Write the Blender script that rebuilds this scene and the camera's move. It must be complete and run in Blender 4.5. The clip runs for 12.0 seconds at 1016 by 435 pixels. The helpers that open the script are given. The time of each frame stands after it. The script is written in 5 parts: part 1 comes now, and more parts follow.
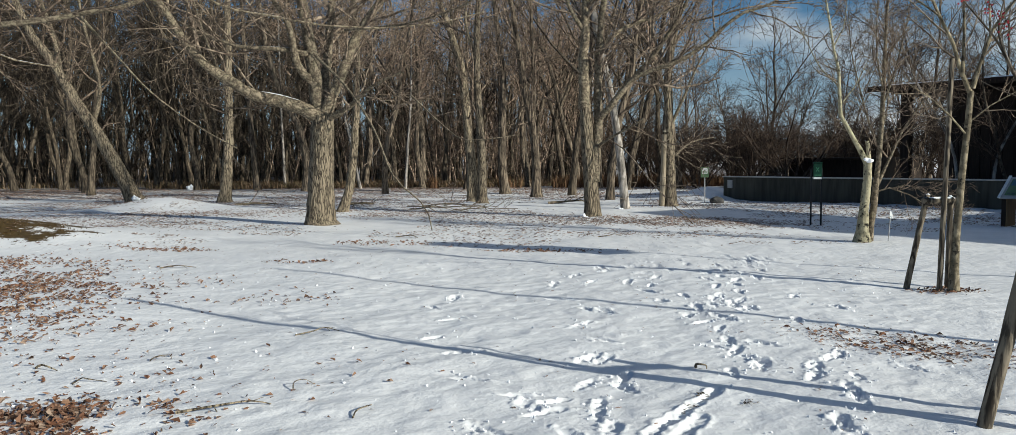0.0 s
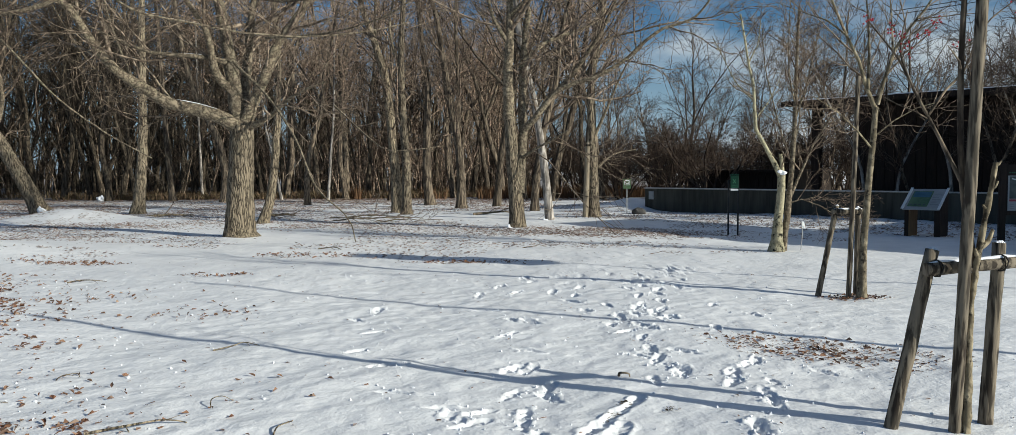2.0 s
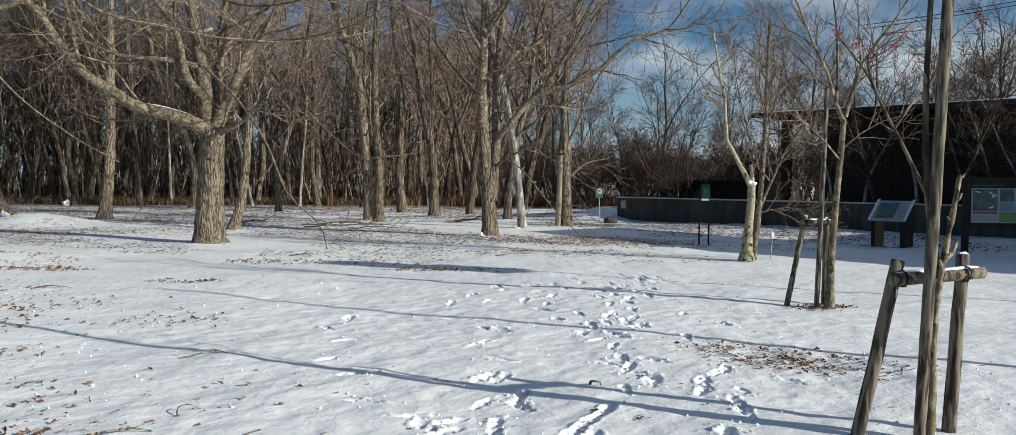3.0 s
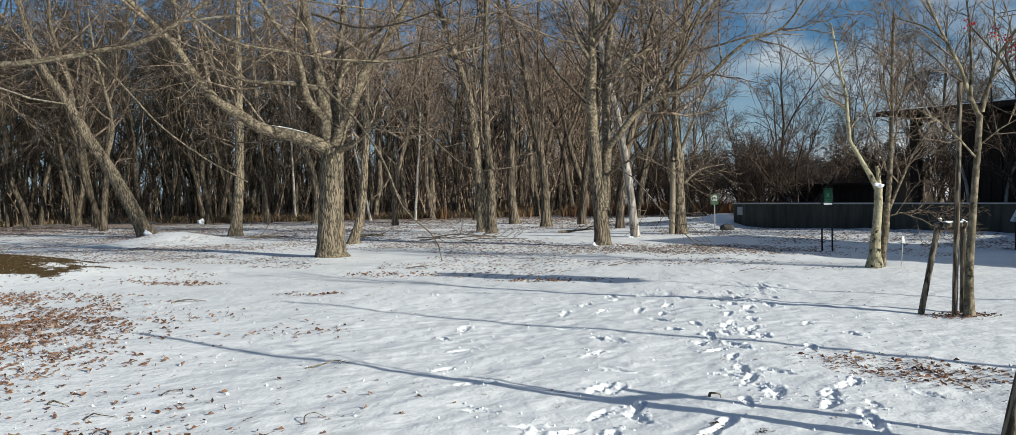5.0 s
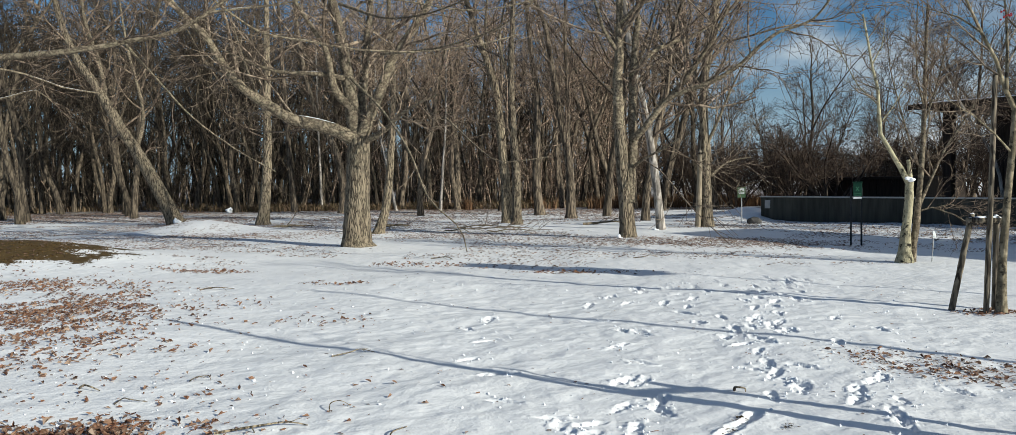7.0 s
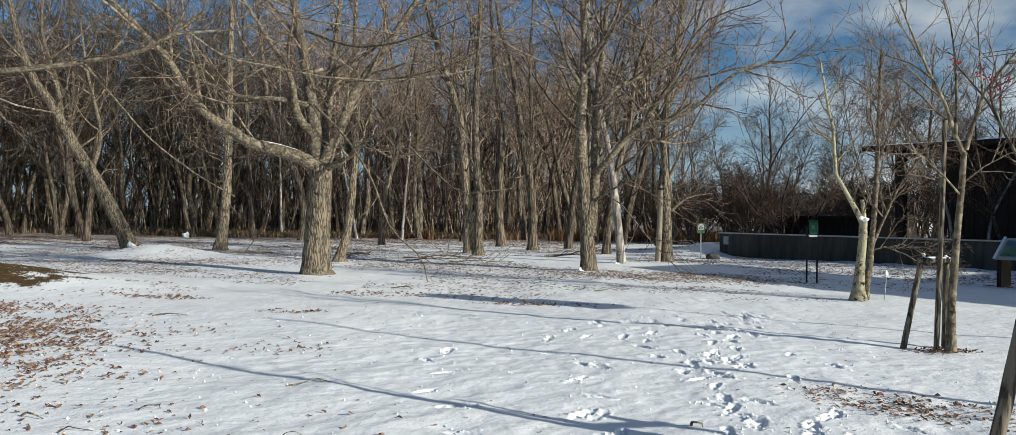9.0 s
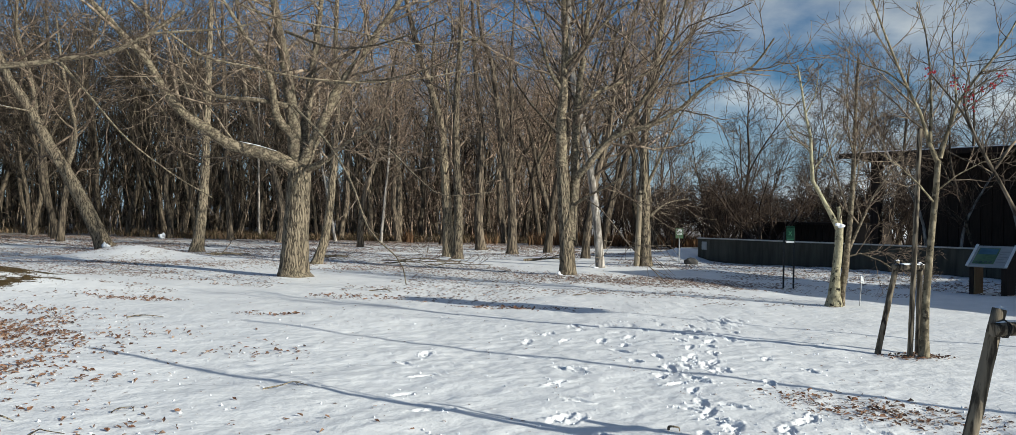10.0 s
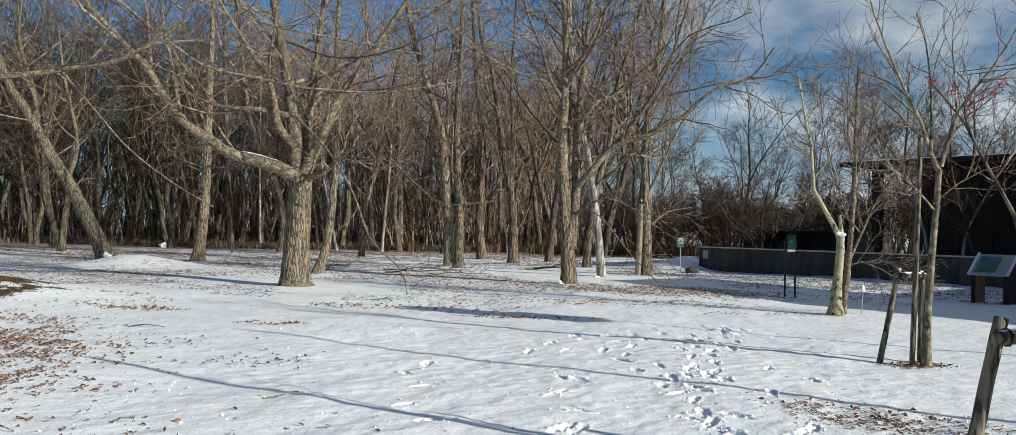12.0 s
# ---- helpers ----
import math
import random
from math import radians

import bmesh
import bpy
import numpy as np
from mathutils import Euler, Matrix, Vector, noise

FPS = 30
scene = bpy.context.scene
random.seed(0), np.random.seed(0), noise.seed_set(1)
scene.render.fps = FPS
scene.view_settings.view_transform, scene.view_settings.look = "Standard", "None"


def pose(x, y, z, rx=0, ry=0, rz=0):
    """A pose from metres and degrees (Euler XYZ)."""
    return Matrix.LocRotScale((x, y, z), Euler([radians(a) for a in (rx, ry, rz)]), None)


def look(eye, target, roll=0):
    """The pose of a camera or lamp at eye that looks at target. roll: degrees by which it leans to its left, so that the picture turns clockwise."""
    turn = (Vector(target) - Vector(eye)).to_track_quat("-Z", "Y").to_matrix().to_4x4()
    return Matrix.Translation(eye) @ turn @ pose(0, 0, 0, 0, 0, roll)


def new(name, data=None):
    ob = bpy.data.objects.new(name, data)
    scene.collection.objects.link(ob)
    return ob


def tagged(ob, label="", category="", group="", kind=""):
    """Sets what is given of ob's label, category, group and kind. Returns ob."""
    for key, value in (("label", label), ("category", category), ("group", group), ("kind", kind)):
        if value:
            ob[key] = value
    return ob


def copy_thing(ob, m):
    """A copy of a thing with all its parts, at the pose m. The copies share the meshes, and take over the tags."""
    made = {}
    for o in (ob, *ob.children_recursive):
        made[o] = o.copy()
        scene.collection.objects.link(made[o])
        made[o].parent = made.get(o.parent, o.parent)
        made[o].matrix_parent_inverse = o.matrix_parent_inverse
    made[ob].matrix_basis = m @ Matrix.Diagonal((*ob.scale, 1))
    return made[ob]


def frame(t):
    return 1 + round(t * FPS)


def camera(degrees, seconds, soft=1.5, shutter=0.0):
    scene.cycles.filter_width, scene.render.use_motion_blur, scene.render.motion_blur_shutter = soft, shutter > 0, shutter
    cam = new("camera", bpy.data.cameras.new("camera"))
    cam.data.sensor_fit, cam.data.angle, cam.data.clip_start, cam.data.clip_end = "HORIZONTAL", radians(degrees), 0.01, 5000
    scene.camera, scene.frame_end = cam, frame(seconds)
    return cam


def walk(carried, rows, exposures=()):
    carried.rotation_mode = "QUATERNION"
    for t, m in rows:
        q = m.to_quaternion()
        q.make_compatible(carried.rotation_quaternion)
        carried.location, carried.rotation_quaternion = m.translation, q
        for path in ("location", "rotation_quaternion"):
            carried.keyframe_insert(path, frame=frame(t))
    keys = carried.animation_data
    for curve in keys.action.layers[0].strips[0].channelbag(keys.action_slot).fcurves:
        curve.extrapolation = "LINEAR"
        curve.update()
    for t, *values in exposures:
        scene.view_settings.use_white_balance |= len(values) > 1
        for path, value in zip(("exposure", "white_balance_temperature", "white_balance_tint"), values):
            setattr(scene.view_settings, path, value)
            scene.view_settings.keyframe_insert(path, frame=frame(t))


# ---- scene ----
# camera: held in the hand, turning on the spot; seconds, yaw, pitch, roll
cam = camera(63.57, 12.0, soft=0.5)
ROWS = [
    (0.0, -0.43, -4.06, 0.52),
    (0.5, -2.38, -4.02, 0.38),
    (1.0, -3.34, -3.48, 0.29),
    (1.5, -4.19, -3.46, 0.33),
    (2.0, -5.66, -3.32, 0.31),
    (2.5, -7.10, -3.10, -0.00),
    (3.0, -7.54, -2.76, -0.25),
    (3.2, -7.37, -2.64, -0.21),
    (4.8, -1.33, -2.20, 1.00),
    (5.0, 0.21, -1.96, 1.31),
    (5.5, 2.82, -2.06, 1.54),
    (6.0, 1.55, -2.64, 0.98),
    (6.5, 2.15, -2.74, 0.79),
    (7.0, 1.98, -2.54, 0.88),
    (7.2, 1.78, -2.46, 0.90),
    (8.8, -0.18, -0.45, -0.13),
    (9.0, -0.65, -0.38, -0.44),
    (9.5, -1.55, -0.58, -0.78),
    (10.0, -2.07, -0.11, -0.94),
    (10.5, -3.58, 1.09, -1.12),
    (11.0, -3.62, 1.87, -1.24),
    (11.5, -3.68, 2.42, -0.76),
    (12.0, -2.00, 0.52, -0.87),
]

EXPOSURE = 0.22
walk(cam, [(t, pose(0, 0, 1.6, 90 + p, r, y)) for t, y, p, r in ROWS], [(0.0, EXPOSURE - 0.11, 6450, 3.8), (2.0, EXPOSURE - 0.10, 6450, 3.8), (3.2, EXPOSURE - 0.05, 6450, 3.8), (5.0, EXPOSURE, 6450, 3.8), (10.5, EXPOSURE, 6450, 3.8), (11.5, EXPOSURE + 0.06, 6450, 3.8), (12.0, EXPOSURE + 0.06, 6450, 3.8)])

# ---- light: low winter sun from behind on the right, blue sky with broken cloud ----
SUN_EL, SHADOW = radians(20), Vector((-0.829, 0.559, 0))
sun = new("sun", bpy.data.lights.new("sun", "SUN"))
sun.data.energy, sun.data.angle, sun.data.color = 5.0, radians(0.5), (1.0, 0.955, 0.88)
sun.matrix_world = look((0, 0, 30), Vector((0, 0, 30)) + SHADOW - Vector((0, 0, math.tan(SUN_EL))))

world = bpy.data.worlds.new("sky")
scene.world = world
world.use_nodes = True


class Nodes:
    """Short hand for building a node tree."""

    def __init__(self, tree):
        self.tree = tree

    def add(self, kind, **settings):
        node = self.tree.nodes.new("ShaderNode" + kind)
        for key, value in settings.items():
            if key in ("operation", "data_type", "blend_type", "sky_type", "noise_dimensions", "feature", "wave_type"):
                setattr(node, key, value)
            else:
                node.inputs[key.replace("_", " ")].default_value = value
        return node

    def link(self, a, b):
        self.tree.links.new(a, b)

    def math(self, op, a, b=0.5, clamp=False):
        node = self.tree.nodes.new("ShaderNodeMath")
        node.operation, node.use_clamp = op, clamp
        for i, v in enumerate((a, b)):
            if isinstance(v, (int, float)):
                node.inputs[i].default_value = v
            else:
                self.link(v, node.inputs[i])
        return node.outputs[0]

    def mix(self, fac, a, b, blend="MIX"):
        node = self.tree.nodes.new("ShaderNodeMix")
        node.data_type, node.blend_type = "RGBA", blend
        for i, v in ((0, fac), (6, a), (7, b)):
            if isinstance(v, (int, float)):
                node.inputs[i].default_value = v
            elif isinstance(v, tuple):
                node.inputs[i].default_value = (*v, 1)
            else:
                self.link(v, node.inputs[i])
        return node.outputs[2]

    def ramp(self, fac, stops):
        node = self.tree.nodes.new("ShaderNodeValToRGB")
        el = node.color_ramp.elements
        while len(el) < len(stops):
            el.new(0.5)
        for e, (at, c) in zip(el, stops):
            e.position, e.color = at, (*c, 1) if isinstance(c, tuple) else (c, c, c, 1)
        self.link(fac, node.inputs[0])
        return node.outputs[0]

    def noise(self, where, scale, detail=4.0, rough=0.55):
        node = self.add("TexNoise", Scale=scale, Detail=detail, Roughness=rough)
        if where is not None:
            self.link(where, node.inputs["Vector"])
        return node.outputs[0]

    def scaled(self, where, sx, sy, sz, shift=(0, 0, 0)):
        node = self.tree.nodes.new("ShaderNodeMapping")
        node.inputs["Scale"].default_value, node.inputs["Location"].default_value = (sx, sy, sz), shift
        self.link(where, node.inputs["Vector"])
        return node.outputs[0]

    def bump(self, height, strength, distance):
        node = self.add("Bump", Strength=strength, Distance=distance)
        self.link(height, node.inputs["Height"])
        return node.outputs[0]


sky_nodes = Nodes(world.node_tree)
sky = world.node_tree.nodes.new("ShaderNodeTexSky")
sky.sky_type, sky.sun_disc, sky.sun_elevation, sky.sun_rotation = "NISHITA", False, SUN_EL, radians(125)
sky.air_density, sky.dust_density, sky.ozone_density = 1.0, 0.4, 2.0
where = world.node_tree.nodes.new("ShaderNodeTexCoord").outputs["Generated"]
split = world.node_tree.nodes.new("ShaderNodeSeparateXYZ")
sky_nodes.link(where, split.inputs[0])
lift = sky_nodes.math("ADD", sky_nodes.math("MAXIMUM", split.outputs[2], 0.0), 0.32)
flat = world.node_tree.nodes.new("ShaderNodeCombineXYZ")
sky_nodes.link(sky_nodes.math("DIVIDE", split.outputs[0], lift), flat.inputs[0])
sky_nodes.link(sky_nodes.math("DIVIDE", split.outputs[1], lift), flat.inputs[1])
puffs = sky_nodes.noise(sky_nodes.scaled(flat.outputs[0], 1.9, 1.9, 1, (-1.55, 0.8, 0)), 1.0, 8.0, 0.56)
bank = sky_nodes.math("MULTIPLY", sky_nodes.math("SUBTRACT", split.outputs[0], 0.36), 0.36)
cover = sky_nodes.ramp(sky_nodes.math("ADD", puffs, bank), [(0.44, 0.0), (0.66, 1.0)])
shade = sky_nodes.ramp(sky_nodes.noise(sky_nodes.scaled(flat.outputs[0], 2.4, 2.0, 1, (3.1, 0, 0)), 1.2, 5.0), [(0.35, (7.5, 8.1, 9.0)), (0.65, (13.5, 13.7, 14.0))])
blue = sky_nodes.mix(1.0, sky.outputs[0], (0.70, 1.02, 1.36), "MULTIPLY")
low = sky_nodes.ramp(split.outputs[2], [(0.0, 0.85), (0.16, 0.0)])
blue = sky_nodes.mix(low, blue, (6.6, 8.4, 10.8))
sky_nodes.link(sky_nodes.mix(sky_nodes.math("MULTIPLY", cover, 0.85), blue, shade), world.node_tree.nodes["Background"].inputs[0])
world.node_tree.nodes["Background"].inputs[1].default_value = 0.050


# ---- materials ----
def material(name, rough=0.8, metal=0.0):
    m = bpy.data.materials.new(name)
    m.use_nodes = True
    shader = m.node_tree.nodes["Principled BSDF"]
    shader.inputs["Roughness"].default_value, shader.inputs["Metallic"].default_value = rough, metal
    shader.inputs["Specular IOR Level"].default_value = 0.25
    n = Nodes(m.node_tree)
    return m, n, shader, m.node_tree.nodes.new("ShaderNodeTexCoord").outputs["Object"]


def bark_material(name, dark, light, moss, ridges=14.0, depth=0.02, mossy=0.5, along=0.15, crack=(0.30, 0.72)):
    m, n, s, at = material(name, 0.9)
    warp = n.noise(n.scaled(at, 3, 3, 1.2), 1.0, 3.0)
    bend = n.tree.nodes.new("ShaderNodeVectorMath")
    bend.operation = "ADD"
    n.link(n.scaled(at, ridges, ridges, ridges * along), bend.inputs[0])
    n.link(n.math("MULTIPLY", warp, 1.6), bend.inputs[1])
    coarse = n.noise(bend.outputs[0], 1.0, 2.5, 0.5)
    fur = n.math("ABSOLUTE", n.math("SUBTRACT", coarse, 0.5))
    long = n.math("ADD", n.math("MULTIPLY", fur, 3.2), n.math("MULTIPLY", n.noise(n.scaled(at, 1, 1, min(1.0, along * 2.3)), ridges * 3.0, 4.0, 0.65), 0.55))
    colour = n.mix(n.ramp(long, [(crack[0], 0.0), (crack[1], 1.0)]), dark, light)
    patch = n.ramp(n.noise(at, 2.3 if along < 0.5 else 9.0, 5.0, 0.65), [(0.5, 0.0), (0.66 if along < 0.5 else 0.58, mossy)])
    colour = n.mix(n.math("MULTIPLY", patch, n.ramp(long, [(0.3, 0.2), (0.6, 1.0)])), colour, moss)
    own = n.tree.nodes.new("ShaderNodeObjectInfo").outputs["Random"]
    colour = n.mix(1.0, colour, n.ramp(own, [(0.0, (0.72, 0.70, 0.68)), (1.0, (1.12, 1.08, 1.02))]), "MULTIPLY")
    n.link(colour, s.inputs["Base Color"])
    n.link(n.bump(long, 0.9, depth), s.inputs["Normal"])
    return m


def plain(name, dark, light, scale=6.0, rough=0.7, bump=0.15, stretch=(1, 1, 1), metal=0.0):
    m, n, s, at = material(name, rough, metal)
    a = n.noise(n.scaled(at, *stretch), scale, 6.0, 0.6)
    b = n.noise(at, scale * 0.17, 3.0)
    fac = n.math("ADD", n.math("MULTIPLY", a, 0.65), n.math("MULTIPLY", b, 0.35))
    n.link(n.mix(n.ramp(fac, [(0.35, 0.0), (0.65, 1.0)]), dark, light), s.inputs["Base Color"])
    if bump:
        n.link(n.bump(a, bump, 0.02), s.inputs["Normal"])
    return m


OAK = bark_material("furrowed_bark", (0.045, 0.036, 0.027), (0.30, 0.25, 0.182), (0.28, 0.255, 0.18), 16.0, 0.045, 0.5, 0.2, (0.30, 0.58))
LIMB = bark_material("limb_bark", (0.085, 0.068, 0.05), (0.28, 0.235, 0.172), (0.24, 0.222, 0.15), 10.0, 0.012, 0.5, 1.0)
FOREST = bark_material("forest_bark", (0.035, 0.028, 0.022), (0.21, 0.17, 0.128), (0.21, 0.182, 0.135), 8.0, 0.03)
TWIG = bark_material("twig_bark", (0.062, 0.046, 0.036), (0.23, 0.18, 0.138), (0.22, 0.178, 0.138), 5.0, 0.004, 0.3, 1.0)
# the left wood's shade is put into this bark colour
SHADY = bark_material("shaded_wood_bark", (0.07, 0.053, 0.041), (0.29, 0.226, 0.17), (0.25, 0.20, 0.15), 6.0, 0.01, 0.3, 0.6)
# lighter copy of the twig bark: sun on near crowns put into the colour
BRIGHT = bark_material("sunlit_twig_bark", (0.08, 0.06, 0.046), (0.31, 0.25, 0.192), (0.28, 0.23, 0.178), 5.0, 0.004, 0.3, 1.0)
# reddish twigs, brightened so the colour itself carries the sunlight
WARM_LIT = bark_material("reddish_twig_bark", (0.14, 0.10, 0.075), (0.55, 0.42, 0.32), (0.46, 0.36, 0.28), 5.0, 0.004, 0.3, 1.0)
# crown and trunk barks darkened in colour to stand for shade on the left
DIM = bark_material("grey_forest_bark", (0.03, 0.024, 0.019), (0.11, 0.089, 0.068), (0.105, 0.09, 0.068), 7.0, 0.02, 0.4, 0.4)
SHADEBARK = bark_material("shaded_trunk_bark", (0.03, 0.024, 0.018), (0.145, 0.118, 0.088), (0.15, 0.132, 0.095), 9.0, 0.025, 0.5, 0.2)
BUSH = bark_material("thicket_bark", (0.036, 0.026, 0.021), (0.115, 0.084, 0.065), (0.10, 0.075, 0.06), 5.0, 0.004, 0.3)
BIRCH = bark_material("white_bark", (0.13, 0.12, 0.11), (0.47, 0.44, 0.41), (0.10, 0.085, 0.07), 6.0, 0.01, 0.9)
SMOOTH = bark_material("smooth_grey_bark", (0.16, 0.135, 0.09), (0.37, 0.32, 0.225), (0.03, 0.025, 0.018), 12.0, 0.008, 0.95, 0.6)
LICHEN = bark_material("lichen_blotched_bark", (0.20, 0.18, 0.12), (0.42, 0.39, 0.27), (0.012, 0.011, 0.008), 9.0, 0.012, 1.0, 0.55, (0.1, 0.5))
DEADWOOD = plain("bare_dead_wood", (0.17, 0.135, 0.09), (0.40, 0.34, 0.25), 5.0, 0.85, 0.4, (6, 6, 0.8))
def stake_wood():
    m, n, s, at = material("weathered_stake_wood", 0.85)
    swirl = n.noise(n.scaled(at, 5, 5, 1.1), 1.0, 2.0)
    bend = n.tree.nodes.new("ShaderNodeVectorMath")
    bend.operation = "ADD"
    n.link(n.scaled(at, 30, 30, 4.5), bend.inputs[0])
    n.link(n.math("MULTIPLY", swirl, 5.0), bend.inputs[1])
    rings = n.noise(bend.outputs[0], 1.0, 2.0, 0.5)
    grain = n.noise(n.scaled(at, 1, 1, 0.06), 160.0, 3.0, 0.6)
    fac = n.math("ADD", n.math("MULTIPLY", rings, 0.8), n.math("MULTIPLY", grain, 0.2))
    colour = n.mix(n.ramp(fac, [(0.43, 0.0), (0.55, 1.0)]), (0.032, 0.024, 0.017), (0.20, 0.165, 0.12))
    n.link(n.mix(n.ramp(n.noise(at, 3.0, 3.0), [(0.4, 0.0), (0.7, 0.4)]), colour, (0.11, 0.10, 0.078)), s.inputs["Base Color"])
    n.link(n.bump(fac, 0.6, 0.012), s.inputs["Normal"])
    return m


STAKE = stake_wood()
OLDSTAKE = plain("older_stake_wood", (0.04, 0.031, 0.022), (0.25, 0.205, 0.15), 3.0, 0.85, 0.8, (9, 9, 0.8))
CUT = plain("sawn_end_wood", (0.30, 0.24, 0.16), (0.50, 0.42, 0.30), 20.0, 0.85, 0.2)
CONCRETE = plain("stained_concrete", (0.028, 0.029, 0.024), (0.085, 0.083, 0.069), 2.6, 0.9, 0.15, (2.4, 2.4, 0.22))
CAPPING = plain("pale_coping_metal", (0.40, 0.39, 0.36), (0.55, 0.53, 0.49), 4.0, 0.5, 0.05)
DARKWOOD = plain("dark_stained_boards", (0.012, 0.008, 0.006), (0.042, 0.028, 0.020), 3.0, 0.75, 0.3, (6, 6, 0.6))
PANELWOOD = plain("brown_plank_wood", (0.16, 0.09, 0.04), (0.36, 0.22, 0.11), 4.0, 0.7, 0.3, (12, 12, 0.6))
BLACKMETAL = plain("black_painted_metal", (0.010, 0.012, 0.014), (0.022, 0.025, 0.028), 8.0, 0.45, 0.03)
GREENPAINT = plain("green_enamel", (0.002, 0.024, 0.014), (0.004, 0.040, 0.022), 5.0, 0.4, 0.02)
WHITEPAINT = plain("white_sign_paint", (0.62, 0.64, 0.64), (0.76, 0.77, 0.76), 5.0, 0.5, 0.02)
MAPBLUE = plain("map_blue", (0.04, 0.10, 0.15), (0.10, 0.20, 0.26), 4.0, 0.4, 0)
MAPGREEN = plain("map_green", (0.05, 0.11, 0.06), (0.16, 0.24, 0.12), 5.0, 0.4, 0)
PHOTO = plain("dark_landscape_print", (0.03, 0.05, 0.05), (0.14, 0.17, 0.15), 5.0, 0.4, 0)
SIGNMARK = plain("faded_green_mark", (0.03, 0.12, 0.07), (0.05, 0.17, 0.10), 5.0, 0.5, 0)
REDPRINT = plain("red_print", (0.24, 0.04, 0.06), (0.31, 0.06, 0.08), 5.0, 0.4, 0)
PALEGREEN = plain("pale_green_print", (0.13, 0.24, 0.08), (0.18, 0.30, 0.11), 5.0, 0.4, 0)
PALEBLUE = plain("pale_blue_print", (0.10, 0.22, 0.25), (0.16, 0.30, 0.33), 5.0, 0.4, 0)
GREYTEXT = plain("grey_print", (0.22, 0.23, 0.23), (0.30, 0.31, 0.31), 5.0, 0.5, 0)
BERRY = plain("red_berries", (0.28, 0.012, 0.02), (0.45, 0.03, 0.035), 9.0, 0.4, 0)
SNOWCAP = plain("lying_snow", (0.80, 0.82, 0.85), (0.88, 0.89, 0.91), 6.0, 0.6, 0.2)
ROPE = plain("black_rope", (0.02, 0.018, 0.016), (0.05, 0.045, 0.04), 20.0, 0.9, 0.3)
STONE = plain("dark_stone", (0.03, 0.03, 0.03), (0.09, 0.085, 0.08), 7.0, 0.9, 0.4)
GREYPOST = plain("grey_plastic_post", (0.30, 0.31, 0.31), (0.42, 0.42, 0.41), 6.0, 0.6, 0.05)


def scatter_material(name, stops, rough=0.8):
    m, n, s, at = material(name, rough)
    own = n.tree.nodes.new("ShaderNodeNewGeometry").outputs["Random Per Island"]
    colour = n.ramp(own, stops)
    n.link(n.mix(n.math("MULTIPLY", n.noise(at, 40.0, 3.0), 0.5), colour, (0.06, 0.035, 0.02)), s.inputs["Base Color"])
    return m


LEAF = scatter_material("dry_oak_leaves", [(0.0, (0.10, 0.045, 0.028)), (0.3, (0.22, 0.10, 0.056)), (0.55, (0.31, 0.18, 0.115)), (0.8, (0.15, 0.085, 0.06)), (1.0, (0.46, 0.34, 0.255))])
CRUMB = scatter_material("dark_litter", [(0.0, (0.12, 0.07, 0.05)), (0.4, (0.27, 0.17, 0.13)), (0.8, (0.44, 0.33, 0.27)), (1.0, (0.60, 0.51, 0.46))])
SASA = scatter_material("dwarf_bamboo", [(0.0, (0.15, 0.095, 0.058)), (0.5, (0.19, 0.13, 0.075)), (0.8, (0.12, 0.105, 0.05)), (1.0, (0.27, 0.19, 0.12))])
TURF = scatter_material("matted_turf", [(0.0, (0.04, 0.024, 0.009)), (0.5, (0.09, 0.055, 0.019)), (1.0, (0.15, 0.10, 0.04))])
REED = scatter_material("dry_reed", [(0.0, (0.10, 0.05, 0.025)), (0.5, (0.17, 0.09, 0.045)), (1.0, (0.25, 0.15, 0.08))])


